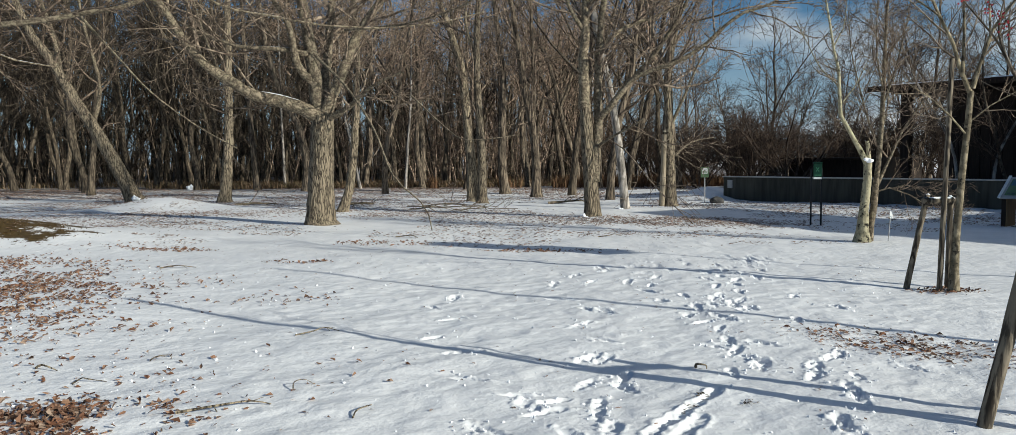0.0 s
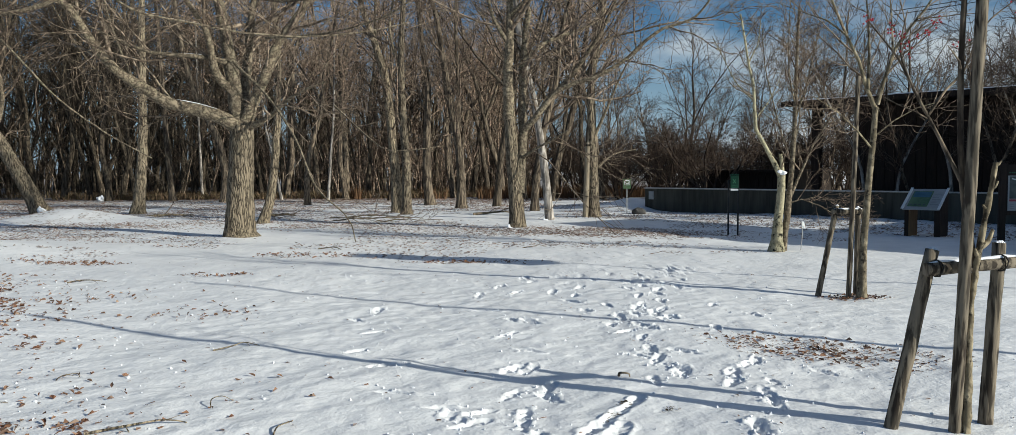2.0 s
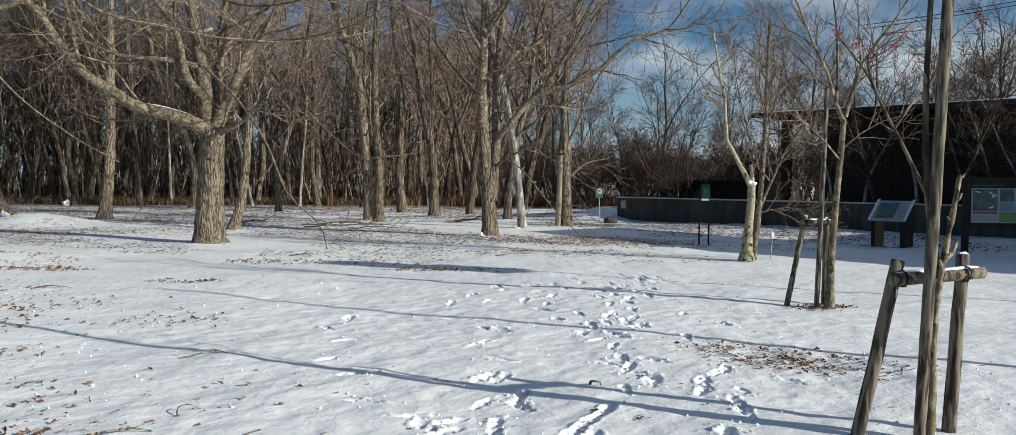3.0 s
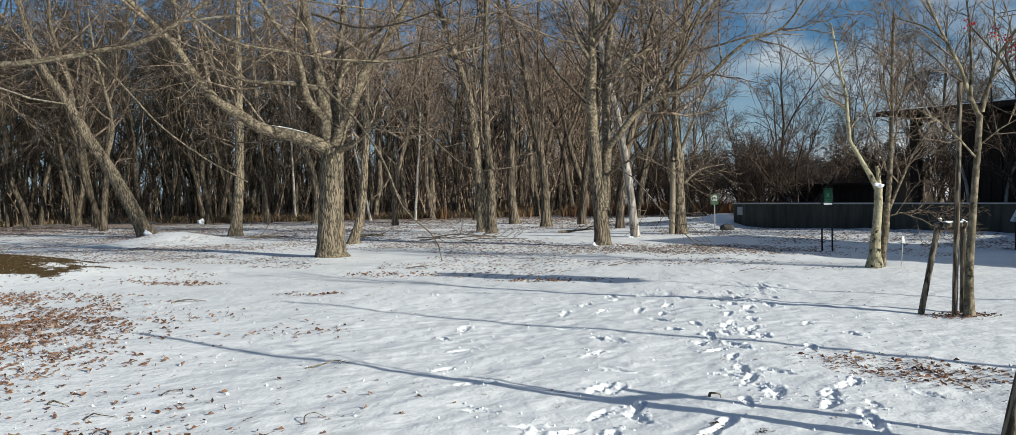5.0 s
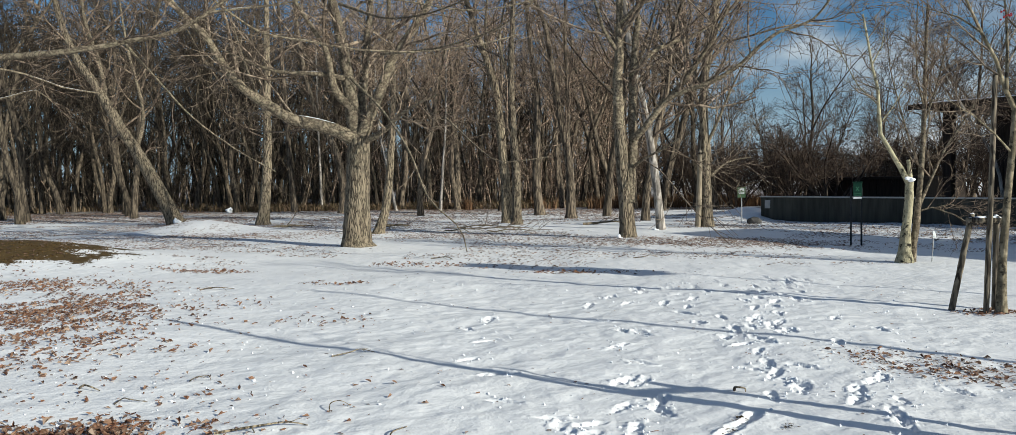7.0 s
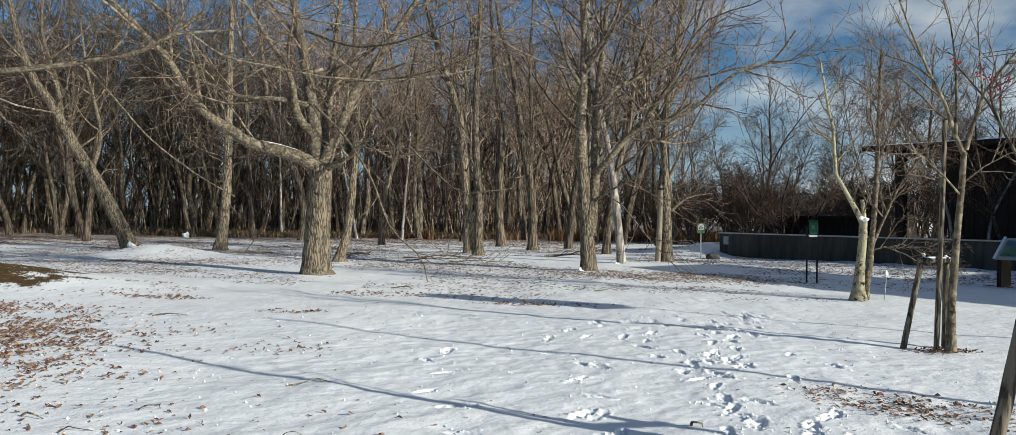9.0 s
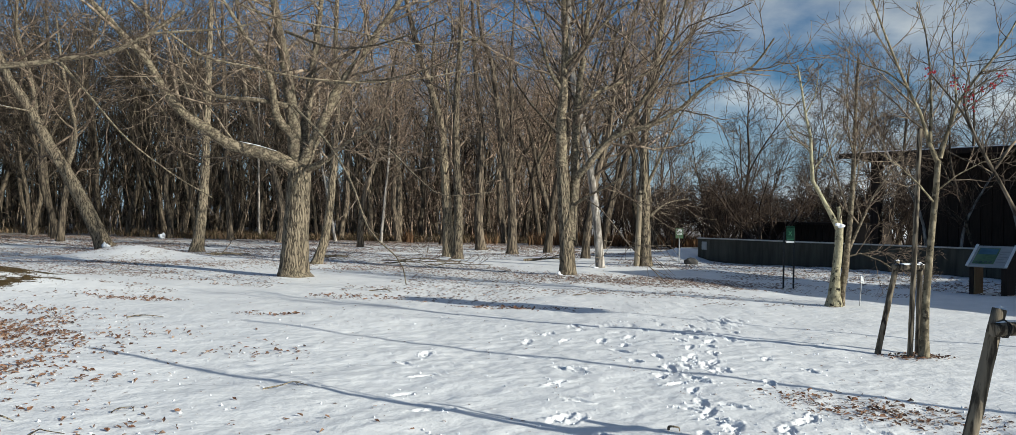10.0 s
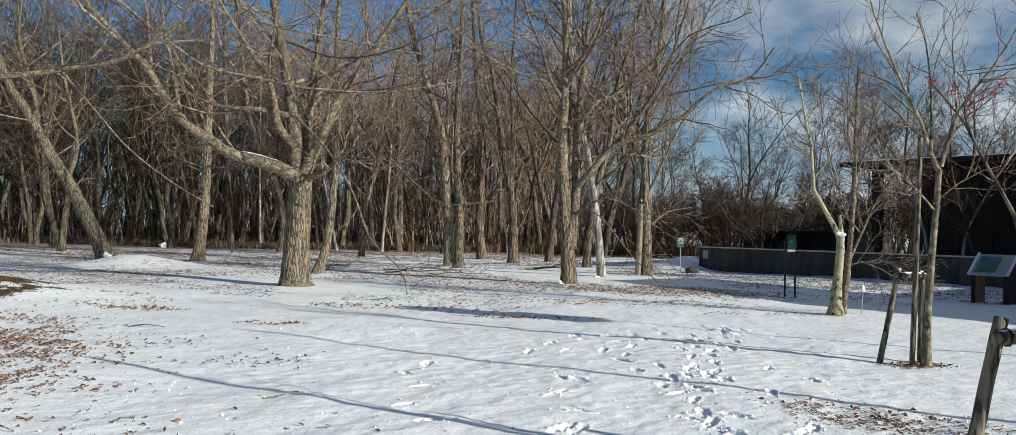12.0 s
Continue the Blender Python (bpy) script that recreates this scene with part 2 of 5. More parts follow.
def ground_material():
    m, n, s, at = material("snow_and_leaf_litter", 0.62)
    xyz = n.tree.nodes.new("ShaderNodeSeparateXYZ")
    n.link(at, xyz.inputs[0])
    grain = n.noise(at, 26.0, 6.0, 0.7)
    soft = n.noise(at, 1.7, 5.0, 0.6)
    snow = n.mix(n.ramp(soft, [(0.35, 0.0), (0.7, 1.0)]), (0.78, 0.785, 0.79), (0.885, 0.885, 0.885))
    litter = n.mix(n.ramp(n.noise(at, 5.0, 6.0, 0.7), [(0.35, 0.0), (0.65, 1.0)]), (0.055, 0.036, 0.022), (0.20, 0.125, 0.07))
    # snow gives way to bare leaf litter under the wood
    edge = n.math("ADD", xyz.outputs[1], n.math("MULTIPLY", n.noise(at, 0.16, 5.0, 0.6), 16.0))
    wood = n.ramp(n.math("MULTIPLY", n.math("SUBTRACT", edge, 47.0), 0.09, True), [(0.0, 0.0), (1.0, 1.0)])
    thin = n.ramp(n.noise(at, 2.2, 8.0, 0.75), [(0.44, 1.0), (0.58, 0.0)])
    bare = n.math("MULTIPLY", wood, n.math("ADD", n.math("MULTIPLY", thin, 0.55), 0.45), True)
    bare = n.math("MULTIPLY", bare, n.math("MULTIPLY", n.math("SUBTRACT", 44.0, xyz.outputs[0]), 0.2, True))
    # turf showing through on the low mound
    turf = n.mix(n.ramp(n.noise(at, 9.0, 8.0, 0.75), [(0.3, 0.0), (0.7, 1.0)]), (0.042, 0.026, 0.007), (0.12, 0.076, 0.022))
    dx = n.math("MULTIPLY", n.math("ADD", xyz.outputs[0], 11.7), 0.30)
    dy = n.math("MULTIPLY", n.math("SUBTRACT", xyz.outputs[1], 16.7), 0.48)
    far = n.math("SQRT", n.math("ADD", n.math("MULTIPLY", dx, dx), n.math("MULTIPLY", dy, dy)))
    far = n.math("ADD", far, n.math("MULTIPLY", n.math("SUBTRACT", n.noise(at, 1.3, 8.0, 0.75), 0.5), 2.6))
    turfed = n.ramp(far, [(0.80, 1.0), (0.86, 0.0)])
    # small crumbs of litter that drifted over the open snow
    crumbs = n.ramp(n.noise(at, 17.0, 4.0, 0.7), [(0.655, 0.0), (0.70, 1.0)])
    drift = n.ramp(n.noise(at, 0.33, 4.0, 0.6), [(0.42, 0.0), (0.60, 1.0)])
    gone = n.math("MULTIPLY", n.math("SUBTRACT", xyz.outputs[1], 14.0), 0.12, True)
    specks = n.math("MULTIPLY", n.math("MULTIPLY", crumbs, drift), gone)
    colour = n.mix(specks, snow, (0.13, 0.085, 0.065))
    colour = n.mix(bare, colour, litter)
    colour = n.mix(turfed, colour, turf)
    n.link(colour, s.inputs["Base Color"])
    turned = n.tree.nodes.new("ShaderNodeMapping")
    turned.inputs["Rotation"].default_value[2] = math.radians(-38)
    n.link(at, turned.inputs["Vector"])
    ripple = n.noise(n.scaled(turned.outputs[0], 3.2, 6.5, 1.0), 1.0, 3.0, 0.55)
    n.link(n.bump(n.math("ADD", n.math("MULTIPLY", ripple, 0.24), n.math("ADD", n.math("MULTIPLY", grain, 0.13), n.math("ADD", n.math("MULTIPLY", n.noise(at, 5.5, 5.0, 0.6), 0.7), soft))), 0.45, 0.06), s.inputs["Normal"])
    return m


GROUND = ground_material()


# ---- mesh helpers ----
def mesh_of(name, verts, faces, mat, smooth=True):
    me = bpy.data.meshes.new(name)
    me.from_pydata(np.asarray(verts).tolist(), [], faces if isinstance(faces, list) else faces.tolist())
    me.materials.append(mat)
    if smooth:
        me.polygons.foreach_set("use_smooth", [True] * len(me.polygons))
    me.update()
    return me


def part(name, bm, mat, parent=None, label=""):
    """Link a bmesh or a mesh as one object, under parent."""
    if isinstance(bm, bmesh.types.BMesh):
        me = bpy.data.meshes.new(name)
        bm.to_mesh(me)
        bm.free()
        me.materials.append(mat)
    else:
        me = bm
    ob = new(name, me)
    ob.parent = parent
    return tagged(ob, label)


def thing(name, x, y, z, label, category, group="", turn=0.0, kind=""):
    ob = new(name)
    ob.empty_display_size = 0.2
    ob.matrix_basis = pose(x, y, z, 0, 0, turn)
    return tagged(ob, label, category, group, kind)


def block(bm, x0, y0, z0, x1, y1, z1, m=None, bevel=0.0):
    """A box with slightly broken edges."""
    made = bmesh.ops.create_cube(bm, size=1, matrix=(m or Matrix()) @ Matrix.LocRotScale(((x0 + x1) / 2, (y0 + y1) / 2, (z0 + z1) / 2), None, (x1 - x0, y1 - y0, z1 - z0)))["verts"]
    if bevel:
        edges = list({e for v in made for e in v.link_edges})
        bmesh.ops.bevel(bm, geom=edges, offset=bevel, segments=1, affect="EDGES")
    return bm


def boxed(*args, **kw):
    return block(bmesh.new(), *args, **kw)


def value_noise(x, y, size, seed):
    """Smooth noise from -1 to 1 over the plane, with lumps of the given size."""
    table = np.random.RandomState(seed).uniform(-1, 1, (256, 256))
    u, v = x / size, y / size
    i, j = np.floor(u).astype(int), np.floor(v).astype(int)
    a, b = u - i, v - j
    a, b = a * a * (3 - 2 * a), b * b * (3 - 2 * b)
    i0, i1, j0, j1 = i % 256, (i + 1) % 256, j % 256, (j + 1) % 256
    return (table[i0, j0] * (1 - a) + table[i1, j0] * a) * (1 - b) + (table[i0, j1] * (1 - a) + table[i1, j1] * a) * b


def spline(points, step):
    """A smooth line through a few control points."""
    p = np.array(points, float)
    if len(p) < 3:
        n = max(2, int(np.linalg.norm(p[1] - p[0]) / step) + 1)
        return p[0] + (p[1] - p[0]) * np.linspace(0, 1, n)[:, None]
    p = np.vstack([2 * p[0] - p[1], p, 2 * p[-1] - p[-2]])
    out = []
    for k in range(1, len(p) - 2):
        a, b, c, d = p[k - 1:k + 3]
        n = max(1, int(round(np.linalg.norm(c - b) / step)))
        t = (np.arange(n) / n)[:, None]
        out.append(0.5 * (2 * b + (c - a) * t + (2 * a - 5 * b + 4 * c - d) * t ** 2 + (3 * b - a - 3 * c + d) * t ** 3))
    return np.vstack([*out, p[-2:-1]])


def tubes(batch):
    """One set of vertices and faces for many branches, each (points, radii, sides)."""
    groups = {}
    for pts, rad, sides in batch:
        groups.setdefault((len(pts), sides), []).append((pts, rad))
    verts, faces, base = [], [], 0
    for (n, sides), rows in groups.items():
        p = np.array([r[0] for r in rows])
        rad = np.array([r[1] for r in rows])
        tan = np.gradient(p, axis=1)
        tan /= np.linalg.norm(tan, axis=2, keepdims=True) + 1e-9
        mean = p[:, -1] - p[:, 0]
        ref = np.where(np.abs(mean[:, 2:3]) > 0.8 * np.linalg.norm(mean, axis=1, keepdims=True), [[1.0, 0, 0]], [[0, 0, 1.0]])[:, None, :]
        u = np.cross(tan, ref)
        u /= np.linalg.norm(u, axis=2, keepdims=True) + 1e-9
        v = np.cross(tan, u)
        ang = np.arange(sides) * 2 * np.pi / sides
        ring = p[:, :, None, :] + rad[:, :, None, None] * (u[:, :, None, :] * np.cos(ang)[:, None] + v[:, :, None, :] * np.sin(ang)[:, None])
        verts.append(ring.reshape(-1, 3))
        b = np.arange(len(rows))[:, None, None] * n * sides
        i = np.arange(n - 1)[None, :, None] * sides
        j = np.arange(sides)[None, None, :]
        k = (j + 1) % sides
        faces.append((base + np.stack(np.broadcast_arrays(b + i + j, b + i + k, b + i + sides + k, b + i + sides + j), -1)).reshape(-1, 4))
        base += len(rows) * n * sides
    return np.vstack(verts), np.vstack(faces)


def tube_mesh(name, batch, mat):
    v, f = tubes(batch)
    return mesh_of(name, v, f, mat)


# ---- trees ----
def sprout(rng, out, pts, rad, level, spec, first=0.25):
    """Side branches along a branch, and theirs in turn. spec rows: number, length low and high, angle, points, sides, lift, thinnest."""
    count, lo, hi, spread, n, sides, lift, thin = spec[level]
    for k in range(count):
        s = first + (1 - first) * (k + rng.uniform()) / count
        at = s * (len(pts) - 1)
        i = min(int(at), len(pts) - 2)
        p = pts[i] + (pts[i + 1] - pts[i]) * (at - i)
        tan = pts[i + 1] - pts[i]
        tan = tan / (np.linalg.norm(tan) + 1e-9)
        side = rng.normal(size=3)
        side -= tan * side.dot(tan)
        side /= np.linalg.norm(side) + 1e-9
        ang = radians(spread) * rng.uniform(0.65, 1.3)
        go = tan * math.cos(ang) + side * math.sin(ang)
        length = rng.uniform(lo, hi) * (1.15 - 0.5 * s)
        r0 = max(thin, min(0.62 * (rad[i] + (rad[i + 1] - rad[i]) * (at - i)), length * 0.016 + 0.003))
        line = [p]
        for q in range(n - 1):
            go = go + rng.normal(size=3) * 0.17 + np.array((0, 0, lift))
            go = go / np.linalg.norm(go)
            line.append(line[-1] + go * length / (n - 1))
        line = np.array(line)
        taper = r0 * np.linspace(1, 0.4, n)
        out.append((line, np.maximum(taper, thin * 0.6), sides))
        if level + 1 < len(spec):
            sprout(rng, out, line, taper, level + 1, spec)


def flared(pts, rad, reach=0.5, more=0.5):
    """Widen a trunk towards its roots."""
    return rad * (1 + more * np.exp(-pts[:, 2] / reach * 2.2))


def bark_trunk(rng, pts, rad, sides, rough=0.05):
    """A trunk with furrows and uneven girth."""
    v, f = tubes([(pts, rad, sides)])
    ring = v.reshape(len(pts), sides, 3)
    lobes = 1 + rough * np.cos(np.arange(sides) * 2 * np.pi / sides * 5 + 1)[None, :] * np.exp(-pts[:, 2] * 1.3)[:, None] * 1.6
    grain = 1 + rough * np.repeat(rng.uniform(-1, 1, (1, sides)), len(pts), 0) + 0.5 * rough * rng.uniform(-1, 1, (len(pts), sides))
    ring = pts[:, None, :] + (ring - pts[:, None, :]) * (lobes * grain)[:, :, None]
    return ring.reshape(-1, 3), f


def built_tree(plan, seed, bark, twig, spec, label, category="tree", sides=14, group="", skip_trunk=False, flare=0.5, first=0.25, snowy=False):
    """A tree with a given trunk and main limbs; finer branches grow from these."""
    (x, y), limbs = plan
    rng = np.random.RandomState(seed)
    root = thing("tree", x, y, -0.06, label, category, group)
    twigs = []
    for k, (r0, r1, points) in enumerate(limbs):
        pts = spline(points, 0.22 if r0 > 0.1 else 0.3)
        pts = pts + rng.normal(size=pts.shape) * r0 * (0.02 if k == 0 else 0.06)
        rad = r0 + (r1 - r0) * np.linspace(0, 1, len(pts)) ** (0.8 if k == 0 else 0.6)
        rad = rad * (1 + (0.02 if k == 0 else 0.06) * rng.uniform(-1, 1, len(pts)))
        if k == 0 and not skip_trunk:
            rad = flared(pts, rad, 0.5, flare)
            v, f = bark_trunk(rng, pts, rad, sides)
            part("trunk", mesh_of("trunk", v, f, bark), bark, root)
            low = max(first, 2.6 / max(0.1, pts[-1][2])) if pts[-1][2] > 4 else 0.99
        else:
            skin = LIMB if bark is OAK else bark
            part("limb", tube_mesh("limb", [(pts, rad, 10 if r0 > 0.05 else 6)], skin), skin, root)
            low = 0.15
            if snowy and r0 > 0.025:
                a = int(len(pts) * rng.uniform(0.05, 0.3))
                while a < len(pts) - 4:
                    b = min(len(pts), a + rng.randint(4, 10))
                    lie = pts[a:b] + np.stack([0 * rad[a:b], 0 * rad[a:b], rad[a:b] * 0.72], -1)
                    thick = rad[a:b] * rng.uniform(0.3, 0.48) * np.sin(np.linspace(0.25, np.pi - 0.25, b - a))
                    part("snow_cap", tube_mesh("snow_cap", [(lie, thick, 6)], SNOWCAP), SNOWCAP, root, "snow lying along a limb")
                    a = b + rng.randint(2, 9)
        length = np.linalg.norm(np.diff(pts, axis=0), axis=1).sum()
        if low < 0.95:
            row = list(spec[0])
            row[0] = max(2, int(row[0] * length * (1 - low)))
            sprout(rng, twigs, pts, rad, 0, [tuple(row), *spec[1:]], low)
    if twigs:
        part("crown", tube_mesh("crown", twigs, twig), twig, root, "bare fine winter twigs")
    return root


HERO_SPEC = [(2.5, 1.0, 3.3, 50, 7, 5, 0.04, 0.014), (5, 0.5, 1.7, 46, 5, 3, 0.03, 0.009), (4, 0.25, 0.9, 42, 3, 3, 0.02, 0.0065)]
MID_SPEC = [(2.0, 1.0, 3.0, 50, 5, 4, 0.07, 0.016), (5, 0.6, 1.6, 46, 4, 3, 0.04, 0.012), (3, 0.3, 1.0, 42, 3, 3, 0.02, 0.010)]
YOUNG_SPEC = [(7.0, 0.4, 1.1, 42, 5, 4, 0.07, 0.006), (6, 0.2, 0.6, 40, 4, 3, 0.04, 0.0045), (2, 0.1, 0.3, 40, 2, 3, 0.03, 0.004)]

big_tree = built_tree(((-4.51, 20.32), [
    (0.345, 0.26, [(0.0, 0.0, 0.0), (0.03, 0.0, 1.0), (0.08, 0.0, 1.96), (0.11, 0.0, 2.79)]),
    (0.208, 0.042, [(0.08, 0.0, 2.72), (-0.63, -0.22, 3.05), (-1.44, -0.44, 3.25), (-1.97, -0.67, 3.6), (-2.43, -0.89, 3.95), (-2.94, -1.11, 4.68), (-3.19, -1.33, 5.21), (-3.67, -1.56, 5.73), (-4.31, -1.78, 6.47), (-4.69, -2.0, 6.97)]),
    (0.229, 0.056, [(0.08, 0.0, 2.6), (-0.04, 0.05, 3.49), (-0.18, 0.1, 4.44), (-0.32, 0.15, 5.3), (-0.56, 0.2, 6.46), (-0.78, 0.25, 7.6), (-1.11, 0.3, 9.07)]),
    (0.177, 0.042, [(0.13, 0.0, 2.68), (0.39, -0.11, 3.23), (0.76, -0.23, 4.02), (1.04, -0.34, 4.64), (1.64, -0.46, 5.42), (2.1, -0.57, 6.11), (2.72, -0.69, 7.03), (3.33, -0.8, 8.01)]),
    (0.104, 0.021, [(0.19, 0.0, 2.73), (0.73, -0.38, 2.87), (1.12, -0.75, 3.13), (1.54, -1.12, 3.39), (2.25, -1.5, 3.67)]),
    (0.166, 0.035, [(0.12, 0.0, 2.84), (0.15, 0.38, 3.92), (0.26, 0.75, 5.62), (0.37, 1.12, 7.39), (0.36, 1.5, 8.87)]),
    (0.114, 0.021, [(-0.14, 0.0, 3.63), (-0.39, -0.3, 3.99), (-0.52, -0.6, 4.88), (-0.85, -0.9, 5.52), (-1.45, -1.2, 6.54), (-1.76, -1.5, 7.2)]),
    (0.083, 0.021, [(-0.23, 0.0, 4.27), (-0.81, -0.5, 4.34), (-1.58, -1.0, 4.33), (-2.15, -1.5, 4.54), (-2.54, -2.0, 4.74)]),
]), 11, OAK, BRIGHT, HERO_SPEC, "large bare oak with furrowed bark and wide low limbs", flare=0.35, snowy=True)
hanging = built_tree(((-4.51, 20.32), [
    (0.035, 0.012, [(0.38, -2.0, 4.02), (1.19, -2.5, 3.23), (1.83, -3.0, 2.32), (2.26, -3.3, 1.34), (2.84, -3.5, 0.8), (3.0, -3.5, 0.54), (3.05, -3.4, 0.21)]),
    (0.022, 0.008, [(2.63, -3.0, 3.01), (3.29, -3.5, 2.39), (3.83, -4.0, 2.05), (4.85, -4.0, 2.14)]),
    (0.03, 0.01, [(-4.22, -3.0, 4.72), (-3.24, -3.5, 3.8), (-2.38, -4.0, 3.04), (-1.37, -4.3, 2.35), (-0.56, -4.5, 1.92)]),
    (0.035, 0.012, [(1.08, -2.0, 4.53), (2.55, -3.0, 4.5), (3.94, -4.0, 4.77), (5.2, -4.5, 5.71)]),
    (0.04, 0.012, [(0.06, -1.5, 5.77), (1.37, -2.5, 5.22), (2.6, -3.5, 5.17), (3.81, -4.2, 5.5)]),
]), 12, OAK, BRIGHT, [(1.6, 0.5, 1.3, 45, 5, 4, -0.02, 0.006), (3, 0.25, 0.6, 40, 3, 3, -0.02, 0.004)], "x", skip_trunk=True)
for piece in list(hanging.children):  # the long drooping boughs belong to the oak
    piece.parent = big_tree
    piece.name = "bough" if piece.name.startswith("limb") else piece.name
bpy.data.objects.remove(hanging)
twin_tree = built_tree(((2.45, 22.16), [
    (0.221, 0.15, [(0.0, 0.0, 0.0), (-0.05, 0.0, 1.05), (-0.14, 0.0, 2.11), (-0.2, 0.0, 3.11)]),
    (0.181, 0.053, [(-0.2, 0.0, 3.02), (-0.24, 0.0, 4.22), (-0.17, 0.0, 5.47), (-0.2, 0.0, 6.68), (-0.29, 0.0, 8.09), (-0.46, 0.0, 9.5)]),
    (0.171, 0.045, [(0.02, 0.0, 1.05), (0.15, 0.07, 2.46), (0.17, 0.13, 4.24), (0.28, 0.2, 5.49), (0.41, 0.27, 6.76), (0.58, 0.33, 8.21), (0.75, 0.4, 9.5)]),
    (0.104, 0.022, [(0.17, 0.0, 2.73), (0.43, -0.29, 3.01), (1.05, -0.57, 3.76), (1.86, -0.86, 4.04), (2.62, -1.14, 4.44), (3.46, -1.43, 5.17), (4.36, -1.71, 5.5), (4.83, -2.0, 6.18)]),
    (0.085, 0.022, [(1.15, 0.0, 3.82), (1.6, -0.3, 4.39), (2.13, -0.6, 5.22), (2.49, -0.9, 6.03), (2.66, -1.2, 6.81), (2.9, -1.5, 7.74)]),
    (0.076, 0.019, [(0.2, 0.0, 4.58), (0.88, 0.25, 5.16), (1.91, 0.5, 5.58), (2.96, 0.75, 6.29), (3.94, 1.0, 7.56)]),
    (0.067, 0.019, [(-0.25, 0.0, 5.1), (-0.6, -0.25, 5.57), (-0.89, -0.5, 6.38), (-1.26, -0.75, 7.17), (-1.54, -1.0, 8.11)]),
    (0.057, 0.015, [(0.08, 0.0, 1.93), (0.4, -0.33, 2.19), (0.87, -0.67, 2.45), (1.24, -1.0, 2.7)]),
    (0.067, 0.015, [(-0.23, 0.0, 5.8), (0.25, -0.38, 6.18), (0.88, -0.75, 6.88), (1.65, -1.12, 7.48), (2.23, -1.5, 8.05)]),
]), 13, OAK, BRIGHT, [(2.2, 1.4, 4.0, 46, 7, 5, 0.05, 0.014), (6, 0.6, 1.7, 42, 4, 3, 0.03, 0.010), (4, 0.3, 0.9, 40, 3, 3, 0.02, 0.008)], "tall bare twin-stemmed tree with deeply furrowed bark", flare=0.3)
birch_tree = built_tree(((3.84, 25.42), [
    (0.14, 0.07, [(0.0, 0.0, 0.0), (-0.16, 0.0, 1.59), (-0.39, 0.0, 3.22), (-0.59, 0.0, 4.21), (-0.76, 0.0, 4.91), (-0.98, 0.0, 6.02), (-1.1, 0.0, 7.43), (-1.17, 0.0, 9.46)]),
]), 14, BIRCH, TWIG, MID_SPEC, "leaning birch with white peeling bark", flare=0.15)
built_tree(((5.46, 26.39), [
    (0.185, 0.084, [(0.0, 0.0, 0.0), (-0.07, 0.0, 2.03), (-0.12, 0.0, 4.26), (0.01, 0.0, 5.4), (0.21, 0.0, 6.25), (0.34, 0.0, 7.73), (0.49, 0.0, 9.42)]),
    (0.062, 0.014, [(-0.04, 0.0, 2.67), (0.32, -0.33, 3.59), (0.85, -0.67, 4.91), (1.47, -1.0, 5.7)]),
    (0.053, 0.014, [(0.1, 0.0, 1.72), (0.74, 0.5, 2.16), (1.62, 1.0, 2.34)]),
    (0.062, 0.014, [(-0.1, 0.0, 4.35), (-0.41, 0.33, 5.23), (-0.69, 0.67, 6.34), (-0.87, 1.0, 7.92)]),
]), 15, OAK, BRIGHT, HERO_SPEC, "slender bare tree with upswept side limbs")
built_tree(((-1.09, 30.79), [
    (0.211, 0.063, [(0.0, 0.0, 0.0), (-0.08, 0.0, 1.75), (-0.2, 0.0, 3.2), (-0.31, 0.0, 4.42), (-0.47, 0.0, 5.39), (-0.93, 0.0, 6.84), (-1.21, 0.0, 7.68), (-1.7, 0.0, 9.5), (-1.98, 0.0, 11.44)]),
    (0.106, 0.035, [(-0.31, 0.0, 4.42), (-0.64, 0.17, 5.89), (-0.76, 0.33, 7.14), (-0.61, 0.5, 9.16)]),
]), 16, OAK, TWIG, MID_SPEC, "dark bare tree growing close beside another", group="clearing trees")
built_tree(((-0.72, 29.53), [
    (0.176, 0.056, [(0.0, 0.0, 0.0), (-0.0, 0.0, 1.75), (-0.11, 0.0, 3.84), (-0.14, 0.0, 5.71), (-0.03, 0.0, 7.82), (0.01, 0.0, 9.69), (0.1, 0.0, 11.57)]),
    (0.07, 0.021, [(-0.13, 0.0, 5.01), (-0.53, 0.17, 6.67), (-0.33, 0.33, 8.36), (-0.6, 0.5, 10.29)]),
]), 17, OAK, TWIG, MID_SPEC, "straight bare tree growing close beside another", group="clearing trees")
built_tree(((1.45, 34.64), [
    (0.211, 0.056, [(0.0, 0.0, 0.0), (-0.02, 0.0, 1.53), (-0.13, 0.0, 2.9), (-0.45, 0.0, 4.52), (-0.7, 0.0, 6.18), (-1.0, 0.0, 8.1), (-1.46, 0.0, 9.46), (-1.75, 0.0, 11.93)]),
    (0.114, 0.035, [(-0.13, 0.0, 2.9), (-0.07, 0.25, 5.12), (-0.16, 0.5, 7.93), (-0.04, 0.75, 10.51), (0.07, 1.0, 12.84)]),
]), 18, FOREST, TWIG, MID_SPEC, "bare tree forking low into two dark stems", group="clearing trees")
